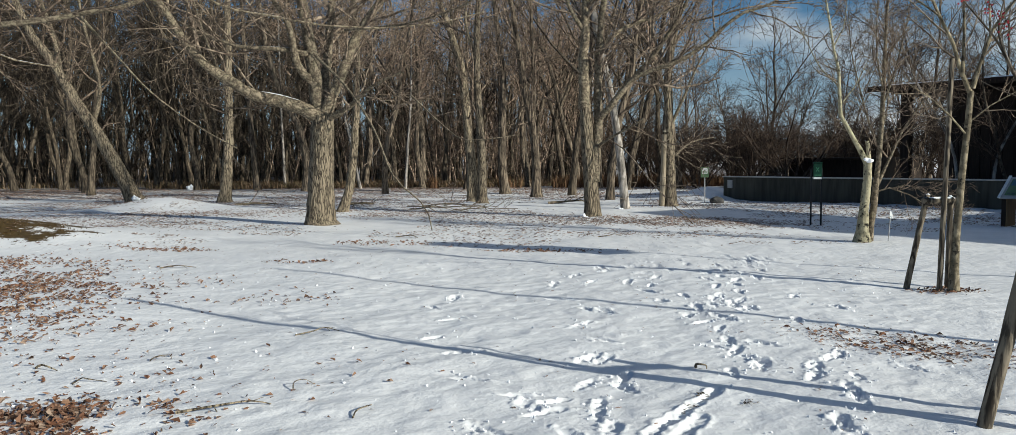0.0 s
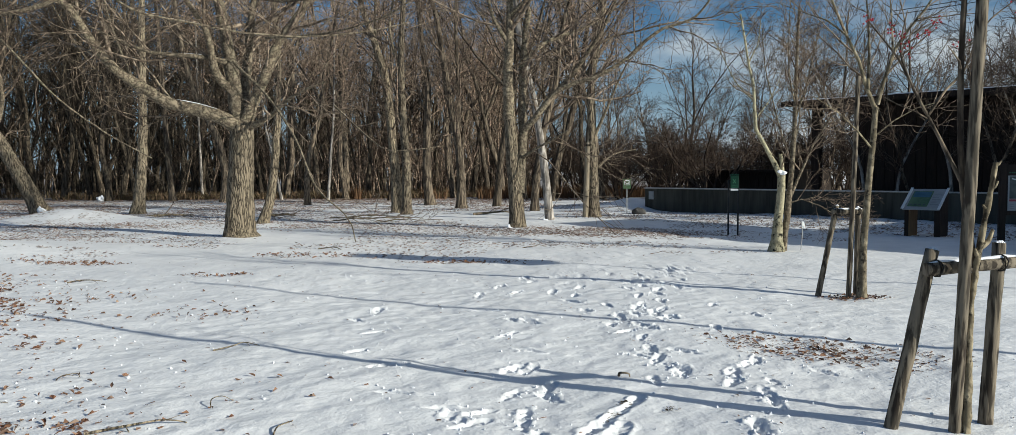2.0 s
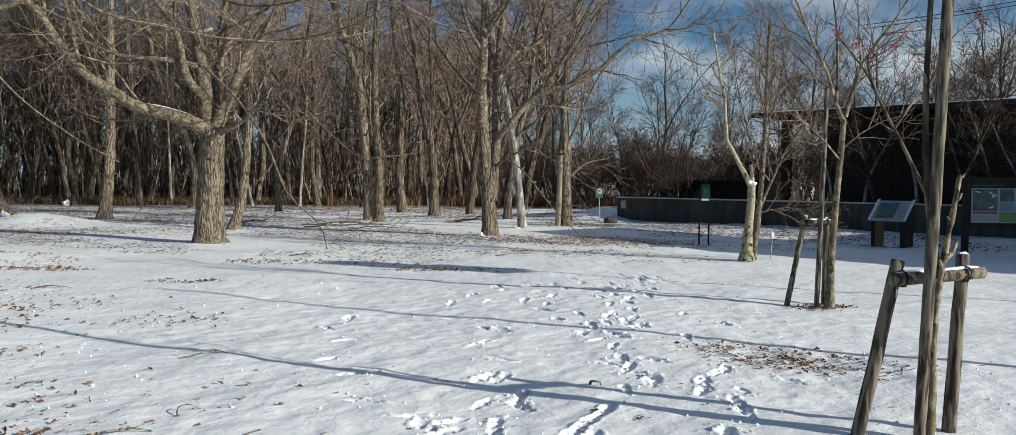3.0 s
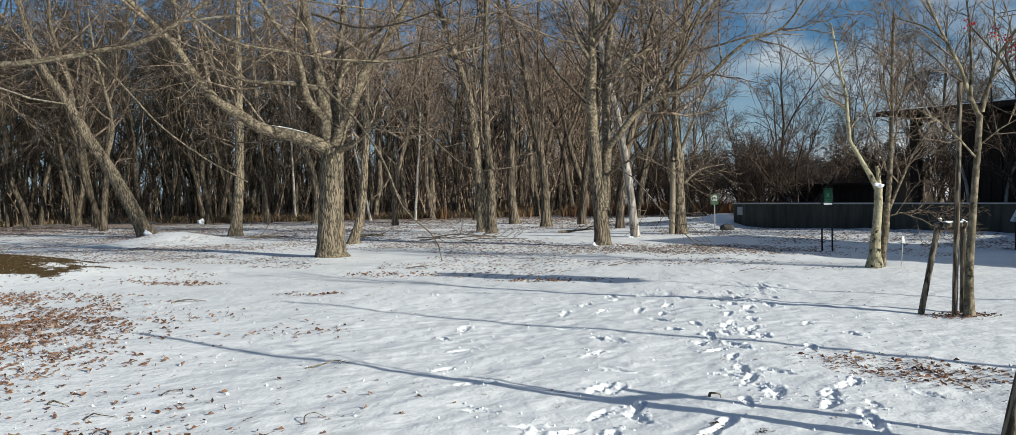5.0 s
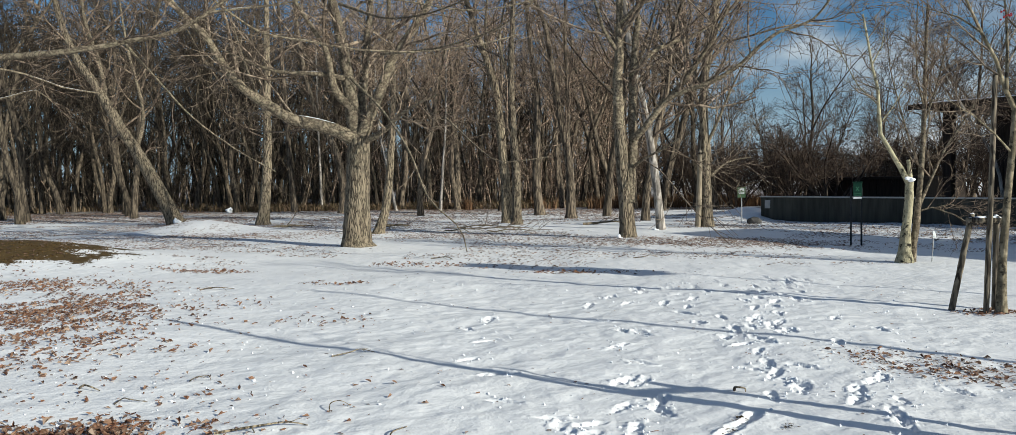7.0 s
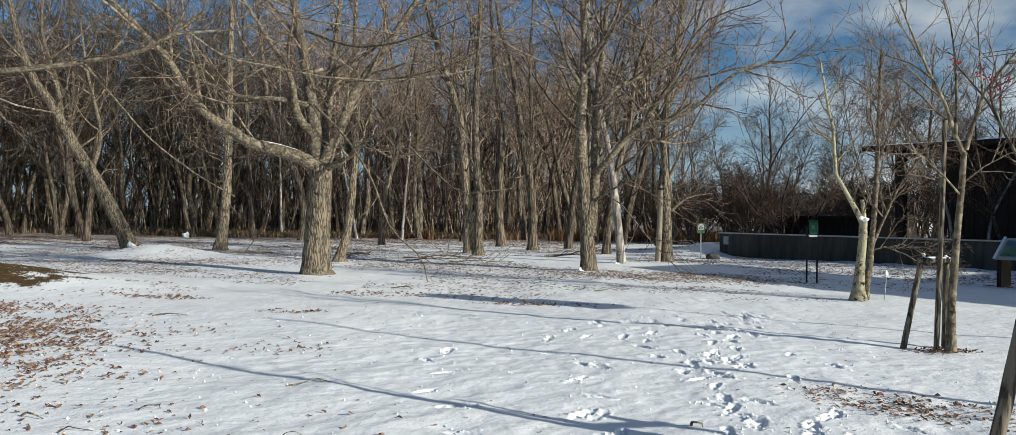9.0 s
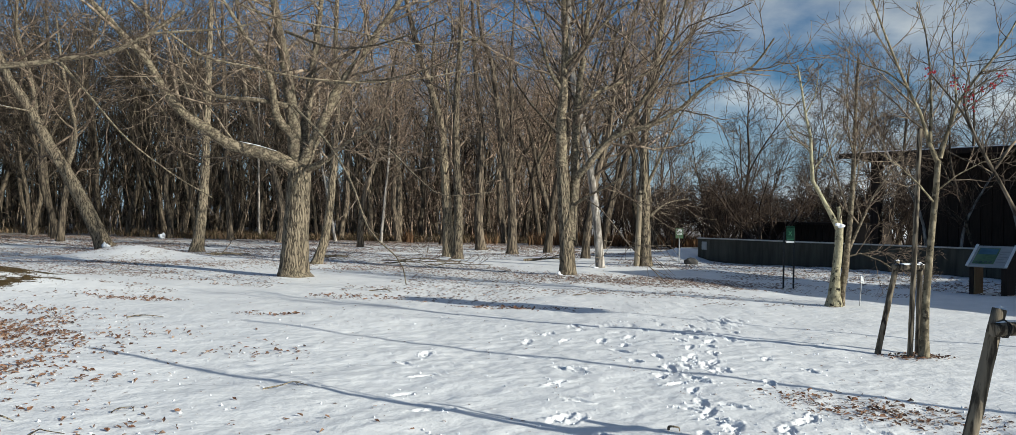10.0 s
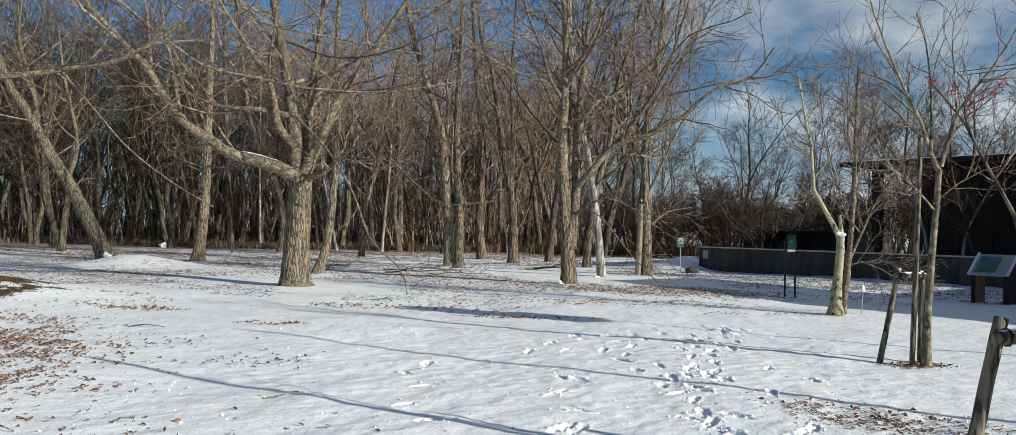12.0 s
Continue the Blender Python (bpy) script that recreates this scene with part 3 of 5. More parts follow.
built_tree(((0.15, 38.12), [
    (0.229, 0.056, [(0.0, 0.0, 0.0), (-0.14, 0.0, 1.5), (-0.11, 0.0, 3.01), (-0.05, 0.0, 5.42), (-0.3, 0.0, 7.53), (-0.52, 0.0, 10.25), (-0.68, 0.0, 12.97)]),
    (0.088, 0.021, [(-0.1, 0.0, 2.41), (0.58, 0.0, 3.32), (0.86, 0.0, 4.84), (1.04, 0.0, 6.65)]),
]), 19, FOREST, TWIG, MID_SPEC, "bare tree with a curved side limb", group="clearing trees")
built_tree(((-11.04, 32.64), [
    (0.238, 0.077, [(0.0, 0.0, -0.0), (0.15, 0.0, 1.35), (0.25, 0.0, 2.63), (0.3, 0.0, 4.29), (0.34, 0.0, 6.2), (0.38, 0.0, 8.25), (0.43, 0.0, 10.81)]),
    (0.079, 0.021, [(0.3, 0.0, 4.29), (-0.12, -0.33, 5.64), (-0.52, -0.67, 7.09), (-0.8, -1.0, 8.76)]),
]), 20, OAK, TWIG, MID_SPEC, "bare tree with a swollen base beside a snow mound", group="clearing trees")
built_tree(((-13.54, 45.47), [
    (0.176, 0.063, [(0.0, 0.0, -0.0), (-0.18, 0.0, 2.34), (-0.34, 0.0, 5.19), (-0.5, 0.0, 8.39), (-0.64, 0.0, 11.95), (-0.77, 0.0, 15.16)]),
]), 21, FOREST, TWIG, MID_SPEC, "straight slim bare tree at the wood's edge", group="clearing trees")
built_tree(((-10.41, 43.6), [
    (0.22, 0.07, [(0.0, 0.0, 0.0), (0.04, 0.0, 1.67), (-0.26, 0.0, 3.38), (-0.75, 0.0, 4.33), (-1.42, 0.0, 5.92), (-1.97, 0.0, 8.13), (-2.3, 0.0, 11.2), (-2.55, 0.0, 14.28)]),
]), 22, FOREST, TWIG, MID_SPEC, "bare tree with a bent trunk at the wood's edge", group="clearing trees")
built_tree(((-5.01, 25.5), [
    (0.15, 0.056, [(0.0, 0.0, 0.0), (0.28, 0.0, 0.86), (0.42, 0.0, 1.87), (0.54, 0.0, 3.43), (0.59, 0.0, 5.08), (0.52, 0.0, 6.88), (0.58, 0.0, 9.1)]),
]), 23, OAK, TWIG, MID_SPEC, "bare tree leaning away behind the large oak", group="clearing trees")
leaning_tree = built_tree(((-15.31, 34.33), [
    (0.333, 0.084, [(0.0, 0.0, 0.0), (-0.62, -0.14, 1.4), (-1.31, -0.29, 2.82), (-2.14, -0.43, 4.28), (-2.95, -0.57, 5.85), (-3.66, -0.71, 6.96), (-4.26, -0.86, 8.75), (-4.59, -1.0, 10.78)]),
    (0.112, 0.034, [(-1.61, 0.0, 3.34), (-1.34, -0.1, 4.05), (-1.2, -0.2, 4.71), (-1.28, -0.3, 5.63), (-1.65, -0.4, 7.32), (-1.9, -0.5, 9.41)]),
    (0.122, 0.042, [(-2.8, 0.0, 5.1), (-3.24, 0.17, 7.12), (-3.9, 0.33, 9.02), (-3.9, 0.5, 11.23)]),
]), 24, OAK, TWIG, HERO_SPEC, "thick bare tree leaning steeply over the snow", flare=0.25)
built_tree(((6.80, 15.38), [
    (0.088, 0.074, [(0.0, 0.0, 0.0), (0.0, 0.0, 0.25), (0.02, 0.0, 0.64), (0.05, 0.0, 0.95), (0.07, 0.0, 1.25), (0.08, 0.0, 1.56)]),
    (0.048, 0.036, [(0.10, 0.0, 1.48), (0.08, 0.0, 1.69), (0.07, 0.0, 1.80), (0.05, 0.0, 1.94)]),
    (0.058, 0.016, [(0.05, 0.0, 1.52), (-0.08, 0.0, 1.77), (-0.17, -0.03, 1.90), (-0.32, -0.06, 2.15), (-0.49, -0.10, 2.42), (-0.55, -0.15, 2.76), (-0.58, -0.2, 3.24), (-0.70, -0.25, 3.58), (-0.76, -0.28, 3.80), (-0.84, -0.33, 4.15), (-0.93, -0.38, 4.55)]),
    (0.014, 0.005, [(-0.52, -0.12, 2.6), (-0.28, -0.2, 2.95), (-0.10, -0.3, 3.4)]),
    (0.018, 0.006, [(-0.56, -0.16, 2.95), (-0.85, 0.0, 3.3), (-1.05, 0.1, 3.75), (-1.30, 0.1, 4.2)]),
    (0.016, 0.006, [(-0.72, -0.25, 3.65), (-0.52, -0.2, 4.0), (-0.42, -0.1, 4.5)]),
]), 25, LICHEN, BRIGHT, [(4.0, 0.3, 0.9, 45, 5, 4, 0.05, 0.005), (5, 0.15, 0.45, 42, 3, 3, 0.03, 0.0038)], "lichen-blotched tree with a snapped-off top", flare=1.15)
built_tree(((7.03, 15.50), [
    (0.068, 0.022, [(-0.06, 0.0, 0.0), (-0.03, 0.0, 0.33), (0.03, 0.0, 0.72), (0.06, 0.0, 1.12), (0.10, 0.0, 1.50), (0.14, 0.0, 2.25), (0.16, 0.0, 3.0), (0.18, 0.0, 3.9), (0.21, 0.0, 4.8)]),
    (0.036, 0.010, [(0.08, 0.0, 1.10), (0.20, -0.08, 1.45), (0.46, -0.20, 2.15), (0.80, -0.33, 2.75), (1.07, -0.5, 3.4)]),
    (0.020, 0.007, [(0.06, 0.0, 0.98), (0.26, -0.12, 1.06), (0.60, -0.28, 0.92), (0.92, -0.4, 0.68)]),
    (0.012, 0.005, [(0.30, -0.14, 1.05), (0.55, -0.2, 1.12), (0.85, -0.3, 0.98), (1.12, -0.35, 0.86)]),
    (0.026, 0.008, [(0.12, 0.0, 1.75), (-0.06, 0.1, 2.3), (-0.20, 0.2, 2.95), (-0.34, 0.3, 3.7), (-0.40, 0.3, 4.4)]),
    (0.024, 0.008, [(0.15, 0.0, 2.6), (0.40, 0.1, 3.2), (0.62, 0.2, 3.95), (0.81, 0.3, 4.7)]),
    (0.020, 0.007, [(0.14, 0.0, 2.1), (0.34, 0.2, 2.6), (0.40, 0.3, 3.3), (0.52, 0.4, 4.2)]),
    (0.018, 0.006, [(0.16, 0.0, 2.9), (-0.02, -0.1, 3.5), (-0.08, -0.2, 4.3), (-0.05, -0.2, 5.0)]),
]), 26, LIMB, TWIG, [(9.0, 0.35, 1.15, 42, 5, 4, 0.07, 0.0055), (6, 0.2, 0.6, 40, 4, 3, 0.04, 0.004), (3, 0.1, 0.3, 40, 2, 3, 0.03, 0.0035)], "slim grey bare tree beside the snapped one", sides=10, flare=0.3)
built_tree(((5.31, 9.54), [
    (0.048, 0.034, [(0.0, 0.0, 0.0), (0.01, 0.0, 0.66), (0.06, 0.0, 1.43), (0.11, 0.0, 2.04), (0.13, 0.0, 2.4)]),
    (0.031, 0.008, [(0.13, 0.0, 2.38), (0.03, 0.03, 2.62), (-0.06, 0.06, 2.97), (-0.21, 0.09, 3.27), (-0.33, 0.11, 3.56), (-0.47, 0.14, 3.91), (-0.6, 0.17, 4.3), (-0.7, 0.2, 4.7)]),
    (0.024, 0.007, [(0.03, 0.0, 2.61), (0.09, 0.1, 3.06), (0.13, 0.2, 3.46), (0.12, 0.3, 3.96), (0.05, 0.4, 4.38)]),
    (0.031, 0.008, [(0.15, 0.0, 2.43), (0.2, -0.05, 2.69), (0.3, -0.1, 3.08), (0.46, -0.15, 3.33), (0.62, -0.2, 3.55), (0.82, -0.25, 3.89), (1.01, -0.3, 4.29)]),
    (0.014, 0.004, [(0.1, 0.0, 1.89), (-0.17, -0.13, 2.11), (-0.48, -0.27, 2.31), (-0.85, -0.4, 2.49)]),
    (0.012, 0.004, [(0.12, 0.0, 2.04), (0.31, -0.1, 2.23), (0.55, -0.2, 2.38), (0.8, -0.3, 2.45)]),
    (0.015, 0.004, [(-0.25, 0.0, 3.26), (-0.44, 0.13, 3.46), (-0.69, 0.27, 3.58), (-0.96, 0.4, 3.72)]),
    (0.015, 0.004, [(0.34, 0.0, 3.05), (0.35, 0.07, 3.52), (0.35, 0.13, 4.0), (0.45, 0.2, 4.42)]),
]), 27, SMOOTH, BRIGHT, [(7.0, 0.3, 0.95, 40, 5, 4, 0.08, 0.005), (6, 0.12, 0.5, 38, 4, 3, 0.05, 0.0035)], "young pale-barked tree tied to a wooden tree stake", sides=10, first=0.9)
off = ((-15.29, 16.05), [
    (0.09, 0.035, [(3.53, 0.0, 4.22), (4.88, 0.0, 4.28), (6.09, 0.0, 4.36), (7.19, 0.2, 4.57), (8.23, 0.3, 4.81), (9.38, 0.5, 5.63)]),
    (0.03, 0.012, [(4.34, 0.0, 4.09), (5.14, 0.0, 3.94), (5.75, 0.3, 3.69), (6.52, 0.5, 3.56)]),
    (0.03, 0.01, [(4.03, 0.0, 3.32), (4.85, 0.0, 3.49), (5.2, 0.3, 3.64), (5.48, 0.5, 3.35)]),
    (0.062, 0.014, [(0.2, 0.1, 5.6), (1.8, 0.0, 6.0), (7.11, 0.3, 6.46), (7.92, 0.45, 6.08), (8.75, 0.6, 5.45), (9.6, 0.75, 4.83), (10.59, 0.9, 4.62), (11.6, 1.05, 4.45), (12.78, 1.2, 4.4), (14.11, 1.35, 4.54), (14.93, 1.5, 4.76)]),
    (0.05, 0.012, [(0.15, 0.2, 7.0), (2.6, 0.1, 6.9), (9.61, 0.6, 6.37), (10.34, 0.75, 5.88), (11.21, 0.9, 5.62), (12.51, 1.05, 5.44), (14.11, 1.2, 5.23), (15.75, 1.35, 5.55), (16.59, 1.5, 5.79)]),
    (0.028, 0.01, [(8.83, 0.1, 5.08), (9.63, 0.25, 5.19), (10.46, 0.4, 5.32), (11.68, 0.55, 5.76), (13.06, 0.7, 6.58)]),
    (0.03, 0.01, [(8.89, 0.5, 6.32), (9.29, 0.65, 5.85), (9.6, 0.8, 6.36), (9.86, 0.95, 7.02)]),
])
off[1].insert(0, (0.2, 0.12, [(0, 0, 0), (0.1, 0, 1.5), (0.3, 0, 3.0), (0.2, 0.1, 5.5), (0.1, 0.3, 8.0)]))
off[1].insert(1, (0.1, 0.09, [(0.25, 0, 3.4), (1.8, 0, 4.0), (3.53, 0, 4.22)]))
built_tree(off, 28, OAK, TWIG, [(2.4, 0.6, 2.0, 50, 5, 4, 0.0, 0.009), (5, 0.3, 0.9, 45, 4, 3, 0.0, 0.005), (3, 0.2, 0.5, 40, 3, 3, 0.0, 0.004)], "bare tree with long snow-dusted limbs reaching sideways", snowy=True)

# young trees beyond the view whose long shadows cross the snow
built_tree(((8.6, 4.0), [(0.06, 0.03, [(0, 0, 0), (0.05, 0, 1.6), (0, 0.05, 3.2), (0.05, 0, 4.6), (0.04, 0, 5.35)])]), 29, SMOOTH, TWIG, [(1.0, 0.3, 0.8, 40, 5, 4, 0.1, 0.005), (3, 0.15, 0.4, 40, 3, 3, 0.05, 0.003)], "young bare tree standing in the open snow", sides=8)


def forest_tree(seed, height, r, spec, first, lean=0.06, bark=None, twig=None, fork=1):
    """One tree of the wood, at the origin."""
    rng = np.random.RandomState(seed)
    root = thing("forest_tree", 0, 0, 0, "tall slim bare tree of the dense winter wood", "tree", "trees of the wood")
    def leader(start, way, length, steps, wander):
        line = [np.array(start)]
        for k in range(steps):
            way = way + np.array((rng.normal() * wander, rng.normal() * wander, 0))
            way[2] = max(way[2], 0.8)
            line.append(line[-1] + way / way[2] * length / steps)
        return np.array(line)

    skin = bark or FOREST
    pts = leader((0, 0, 0), np.array((rng.normal() * lean, rng.normal() * lean, 1.0)), height, 11, 0.10)
    rad = r * np.linspace(1, 0.22, 12)
    fine = spline(pts, 0.7)
    frad = np.interp(np.linspace(0, 1, len(fine)), np.linspace(0, 1, 12), rad)
    v, f = bark_trunk(rng, fine, flared(fine, frad, 0.5, 0.35), 8, 0.04)
    part("trunk", mesh_of("trunk", v, f, skin), skin, root)
    twigs = []
    sprout(rng, twigs, pts, rad, 0, spec, first)
    if fork:
        for k in range(fork):
            at = rng.randint(3, 6) + k
            a = rng.uniform(0, 2 * np.pi)
            arm = leader(pts[at], np.array((math.cos(a) * 0.5, math.sin(a) * 0.5, 1.0)), height * (1 - at / 11) * rng.uniform(0.75, 0.95), 7, 0.12)
            arad = rad[at] * 0.72 * np.linspace(1, 0.25, 8)
            part("limb", tube_mesh("limb", [(arm, arad, 6)], skin), skin, root)
            row = list(spec[0])
            row[0] = max(3, int(row[0] * 0.5))
            sprout(rng, twigs, arm, arad, 0, [tuple(row), *spec[1:]], 0.25)
    part("crown", tube_mesh("crown", twigs, twig or TWIG), twig or TWIG, root, "bare fine winter twigs")
    return root


WOOD_SPEC = [(12, 1.6, 4.2, 46, 5, 4, 0.08, 0.017), (6, 0.8, 2.0, 44, 4, 3, 0.04, 0.012), (4, 0.4, 1.2, 40, 2, 3, 0.03, 0.0095)]
DEEP_SPEC = [(12, 1.6, 4.0, 44, 4, 3, 0.08, 0.022), (6, 0.8, 2.2, 44, 3, 3, 0.04, 0.016), (3, 0.5, 1.3, 40, 2, 3, 0.03, 0.013)]
rng = np.random.RandomState(5)
# even kinds are coloured as shaded, odd kinds as sunlit
near_kinds = [forest_tree(40 + k, (12, 13, 10.5, 12.5, 11.5, 14)[k], (0.15, 0.19, 0.12, 0.17, 0.14, 0.21)[k], WOOD_SPEC, (0.3, 0.36, 0.25, 0.4, 0.3, 0.36)[k], 0.08, (SHADEBARK, None)[k % 2], (DIM, WARM_LIT)[k % 2]) for k in range(6)]
deep_kinds = [forest_tree(60 + k, (12.5, 13.5, 11.5, 13)[k], (0.15, 0.18, 0.13, 0.2)[k], DEEP_SPEC, 0.12, 0.06, FOREST, (DIM, WARM_LIT)[k % 2]) for k in range(4)]
KEEP_CLEAR = [(-13.5, 45.5), (-10.4, 43.6), (0.2, 38.1)]
spots, used = [], set()


def spot_free(x, y, gap):
    return all((x - a) ** 2 + (y - b) ** 2 > gap * gap for a, b in spots)


def plant(kinds, x, y, low=0.85, high=1.12):
    kind = kinds[rng.randint(len(kinds))]
    # left of here only kinds with shade in their colour
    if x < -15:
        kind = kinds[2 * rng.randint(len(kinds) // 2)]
    # elsewhere the depth takes only crowns coloured as sunlit
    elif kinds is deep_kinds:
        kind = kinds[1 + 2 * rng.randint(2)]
    s = rng.uniform(low, high) * (1.18 if x < -12 else 1.0)
    m = pose(x, y, -0.05, rng.normal() * 2.2, rng.normal() * 2.2, rng.uniform(0, 360)) @ Matrix.Diagonal((s, s, s * rng.uniform(0.92, 1.08), 1))
    if kind.name not in used:
        used.add(kind.name)
        kind.matrix_basis = m
        ob = kind
    else:
        ob = copy_thing(kind, m)
        ob.scale = m.to_scale()
    spots.append((x, y))
    return ob


for a, b in KEEP_CLEAR:
    spots.append((a, b))
for x, y, h, way in ((-13.03, 49.3, 11.0, -0.1), (-7.8, 45.3, 10.0, -0.9), (-5.2, 44.0, 10.5, 0.4)):
    built_tree(((x, y), [(0.085, 0.03, [(0, 0, 0), (way * 0.5, 0, h * 0.25), (way, 0, h * 0.5), (way * 1.2, 0, h)])]), int(h * 10), BIRCH, TWIG, MID_SPEC, "thin pale-stemmed birch among darker trees", group="clearing trees", flare=0.2)
    spots.append((x, y))
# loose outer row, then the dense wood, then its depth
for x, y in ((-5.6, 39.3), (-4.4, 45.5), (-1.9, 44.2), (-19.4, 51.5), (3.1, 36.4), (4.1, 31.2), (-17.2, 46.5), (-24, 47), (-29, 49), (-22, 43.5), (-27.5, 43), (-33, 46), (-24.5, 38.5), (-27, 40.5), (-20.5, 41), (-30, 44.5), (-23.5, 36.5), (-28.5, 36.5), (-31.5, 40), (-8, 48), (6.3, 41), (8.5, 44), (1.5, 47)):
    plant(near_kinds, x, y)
# right edge of the wood: sunlit-coloured kinds only
for x, y in ((5.2, 44), (7.4, 47), (9.2, 42.5), (6.6, 51), (8.9, 55), (4.4, 48.5), (7.6, 38.6)):
    plant(near_kinds[1::2], x, y)
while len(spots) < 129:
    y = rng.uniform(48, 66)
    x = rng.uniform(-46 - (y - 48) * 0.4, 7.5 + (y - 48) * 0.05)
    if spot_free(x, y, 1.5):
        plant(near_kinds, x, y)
while len(spots) < 265:
    y = rng.uniform(64, 94)
    x = rng.uniform(-68, 10)
    if spot_free(x, y, 1.7):
        plant(deep_kinds, x, y)


def understorey(n, seed, low, high, mat, label):
    """Thin young stems that fill the wood between its trees."""
    rng = np.random.RandomState(seed)
    batch = []
    while len(batch) < n * 8:
        y = rng.uniform(52, 98)
        x = rng.uniform(low, high) * (0.75 + y / 240)
        h, way = rng.uniform(2.5, 8.0), np.array((rng.normal() * 0.16, rng.normal() * 0.16, 1.0))
        line = [np.array((x, y, -0.05))]
        for q in range(4):
            way = way + np.array((rng.normal() * 0.12, rng.normal() * 0.12, 0))
            line.append(line[-1] + way * h / 4)
        line = np.array(line)
        rad = np.linspace(0.02 + 0.005 * h, 0.012, 5)
        batch.append((line, rad, 4))
        sprout(rng, batch, line, rad, 0, [(7, 0.8, 2.2, 50, 3, 3, 0.05, 0.016)], 0.15)
    return tagged(new("understorey", tube_mesh("understorey", batch, mat)), label, "undergrowth", kind="stuff")


# shaded stems on the left, sunlit ones right of them, both by colour
understorey(800, 77, -58, -13, SHADY, "dense dark thin stems filling the wood, shade in their colour")
understorey(800, 78, -14, 9.5, WARM_LIT, "dense brown brushwood filling the wood, sunlight in its colour")


def far_stems(n, seed, low, high, mat, label):
    """Bare trunks standing behind one another in the depth of the wood."""
    rng = np.random.RandomState(seed)
    batch = []
    for k in range(n):
        y = rng.uniform(56, 92)
        x = rng.uniform(low, high) * (0.6 + y / 150)
        h, way = rng.uniform(8, 12.5), np.array((rng.normal() * 0.07, rng.normal() * 0.07, 1.0))
        line = [np.array((x, y, -0.05))]
        for q in range(6):
            way = way + np.array((rng.normal() * 0.07, rng.normal() * 0.07, 0))
            line.append(line[-1] + way * h / 6)
        line = np.array(line)
        rad = rng.uniform(0.06, 0.15) * np.linspace(1, 0.3, 7)
        batch.append((line, rad, 6))
        sprout(rng, batch, line, rad, 0, [(6, 1.0, 3.0, 45, 4, 3, 0.08, 0.02)], 0.3)
    return tagged(new("far_stems", tube_mesh("far_stems", batch, mat)), label, "trees", kind="stuff")


far_stems(330, 61, -58, -6, FOREST, "crowded grey-brown trunks deep in the wood")
far_stems(110, 62, -8, 8, FOREST, "brown sunlit trunks deep in the wood")
sapling_kinds = [forest_tree(95 + k, (4.6, 5.4)[k], (0.05, 0.06)[k], [(16, 0.5, 1.3, 40, 5, 3, 0.08, 0.007), (5, 0.25, 0.7, 38, 3, 3, 0.05, 0.005)], 0.3, 0.05, BIRCH, None, 0) for k in range(2)]
for ob in sapling_kinds:
    tagged(ob, "thin pale-stemmed birch sapling before a dark timber wall", "tree", "birch saplings")


def bush(seed, height):
    """A many-stemmed leafless thicket bush."""
    rng = np.random.RandomState(seed)
    root = thing("bush", 0, 0, 0, "reddish-brown leafless many-stemmed bush", "bush", "thicket bushes")
    stems, twigs = [], []
    for k in range(7):
        a, lean = rng.uniform(0, 2 * np.pi), rng.uniform(0.1, 0.6)
        way = np.array((math.cos(a) * lean, math.sin(a) * lean, 1.0))
        line = [np.array((math.cos(a) * 0.2, math.sin(a) * 0.2, 0))]
        for q in range(5):
            way = way + rng.normal(size=3) * 0.15
            line.append(line[-1] + way / np.linalg.norm(way) * height / 5)
        line = np.array(line)
        rad = np.linspace(0.055, 0.02, 6)
        stems.append((line, rad, 5))
        sprout(rng, twigs, line, rad, 0, [(8, 0.6, 1.7, 45, 4, 3, 0.06, 0.014), (6, 0.4, 1.0, 42, 3, 3, 0.04, 0.010), (3, 0.25, 0.6, 40, 2, 3, 0.02, 0.008)], 0.2)
    for stem in stems:
        part("stem", tube_mesh("stem", [stem], BUSH), BUSH, root)
    part("crown", tube_mesh("crown", twigs, BUSH), BUSH, root, "dense reddish leafless twigs")
    return root


bush_kinds = [bush(80 + k, (3.4, 4.2, 3.0)[k]) for k in range(3)]
light_kinds = [forest_tree(90 + k, (8.0, 9.5, 7.0)[k], (0.10, 0.13, 0.09)[k], [(18, 1.0, 2.6, 45, 5, 4, 0.08, 0.014), (6, 0.5, 1.4, 42, 4, 3, 0.05, 0.011), (4, 0.3, 0.8, 38, 2, 3, 0.03, 0.009)], 0.2, 0.1, FOREST, BUSH) for k in range(3)]
for x, y in ((10.5, 44), (13, 47), (15.5, 45), (18, 48), (12, 52), (20.5, 46), (23, 50), (16, 54), (27, 45), (9.5, 49), (14, 58), (20, 58), (25, 56), (30, 52), (11, 60), (34, 48), (18, 63), (28, 62), (10, 41.5), (12.4, 41), (9.6, 46.5), (14.8, 50.5), (17.2, 42.5), (19.8, 51), (22.5, 43), (11.2, 55.5), (25, 49), (8.4, 52.5), (16.5, 59), (22, 63), (31, 57), (13, 63), (26, 66), (9, 62), (21, 39.5), (19.4, 42.5)):
    plant(bush_kinds, x, y, 0.8, 1.2)
brush_rng = np.random.RandomState(15)
for k in range(5):
    y = brush_rng.uniform(37, 64)
    plant(bush_kinds, y * brush_rng.uniform(0.22, 0.60), y, 0.8, 1.25)
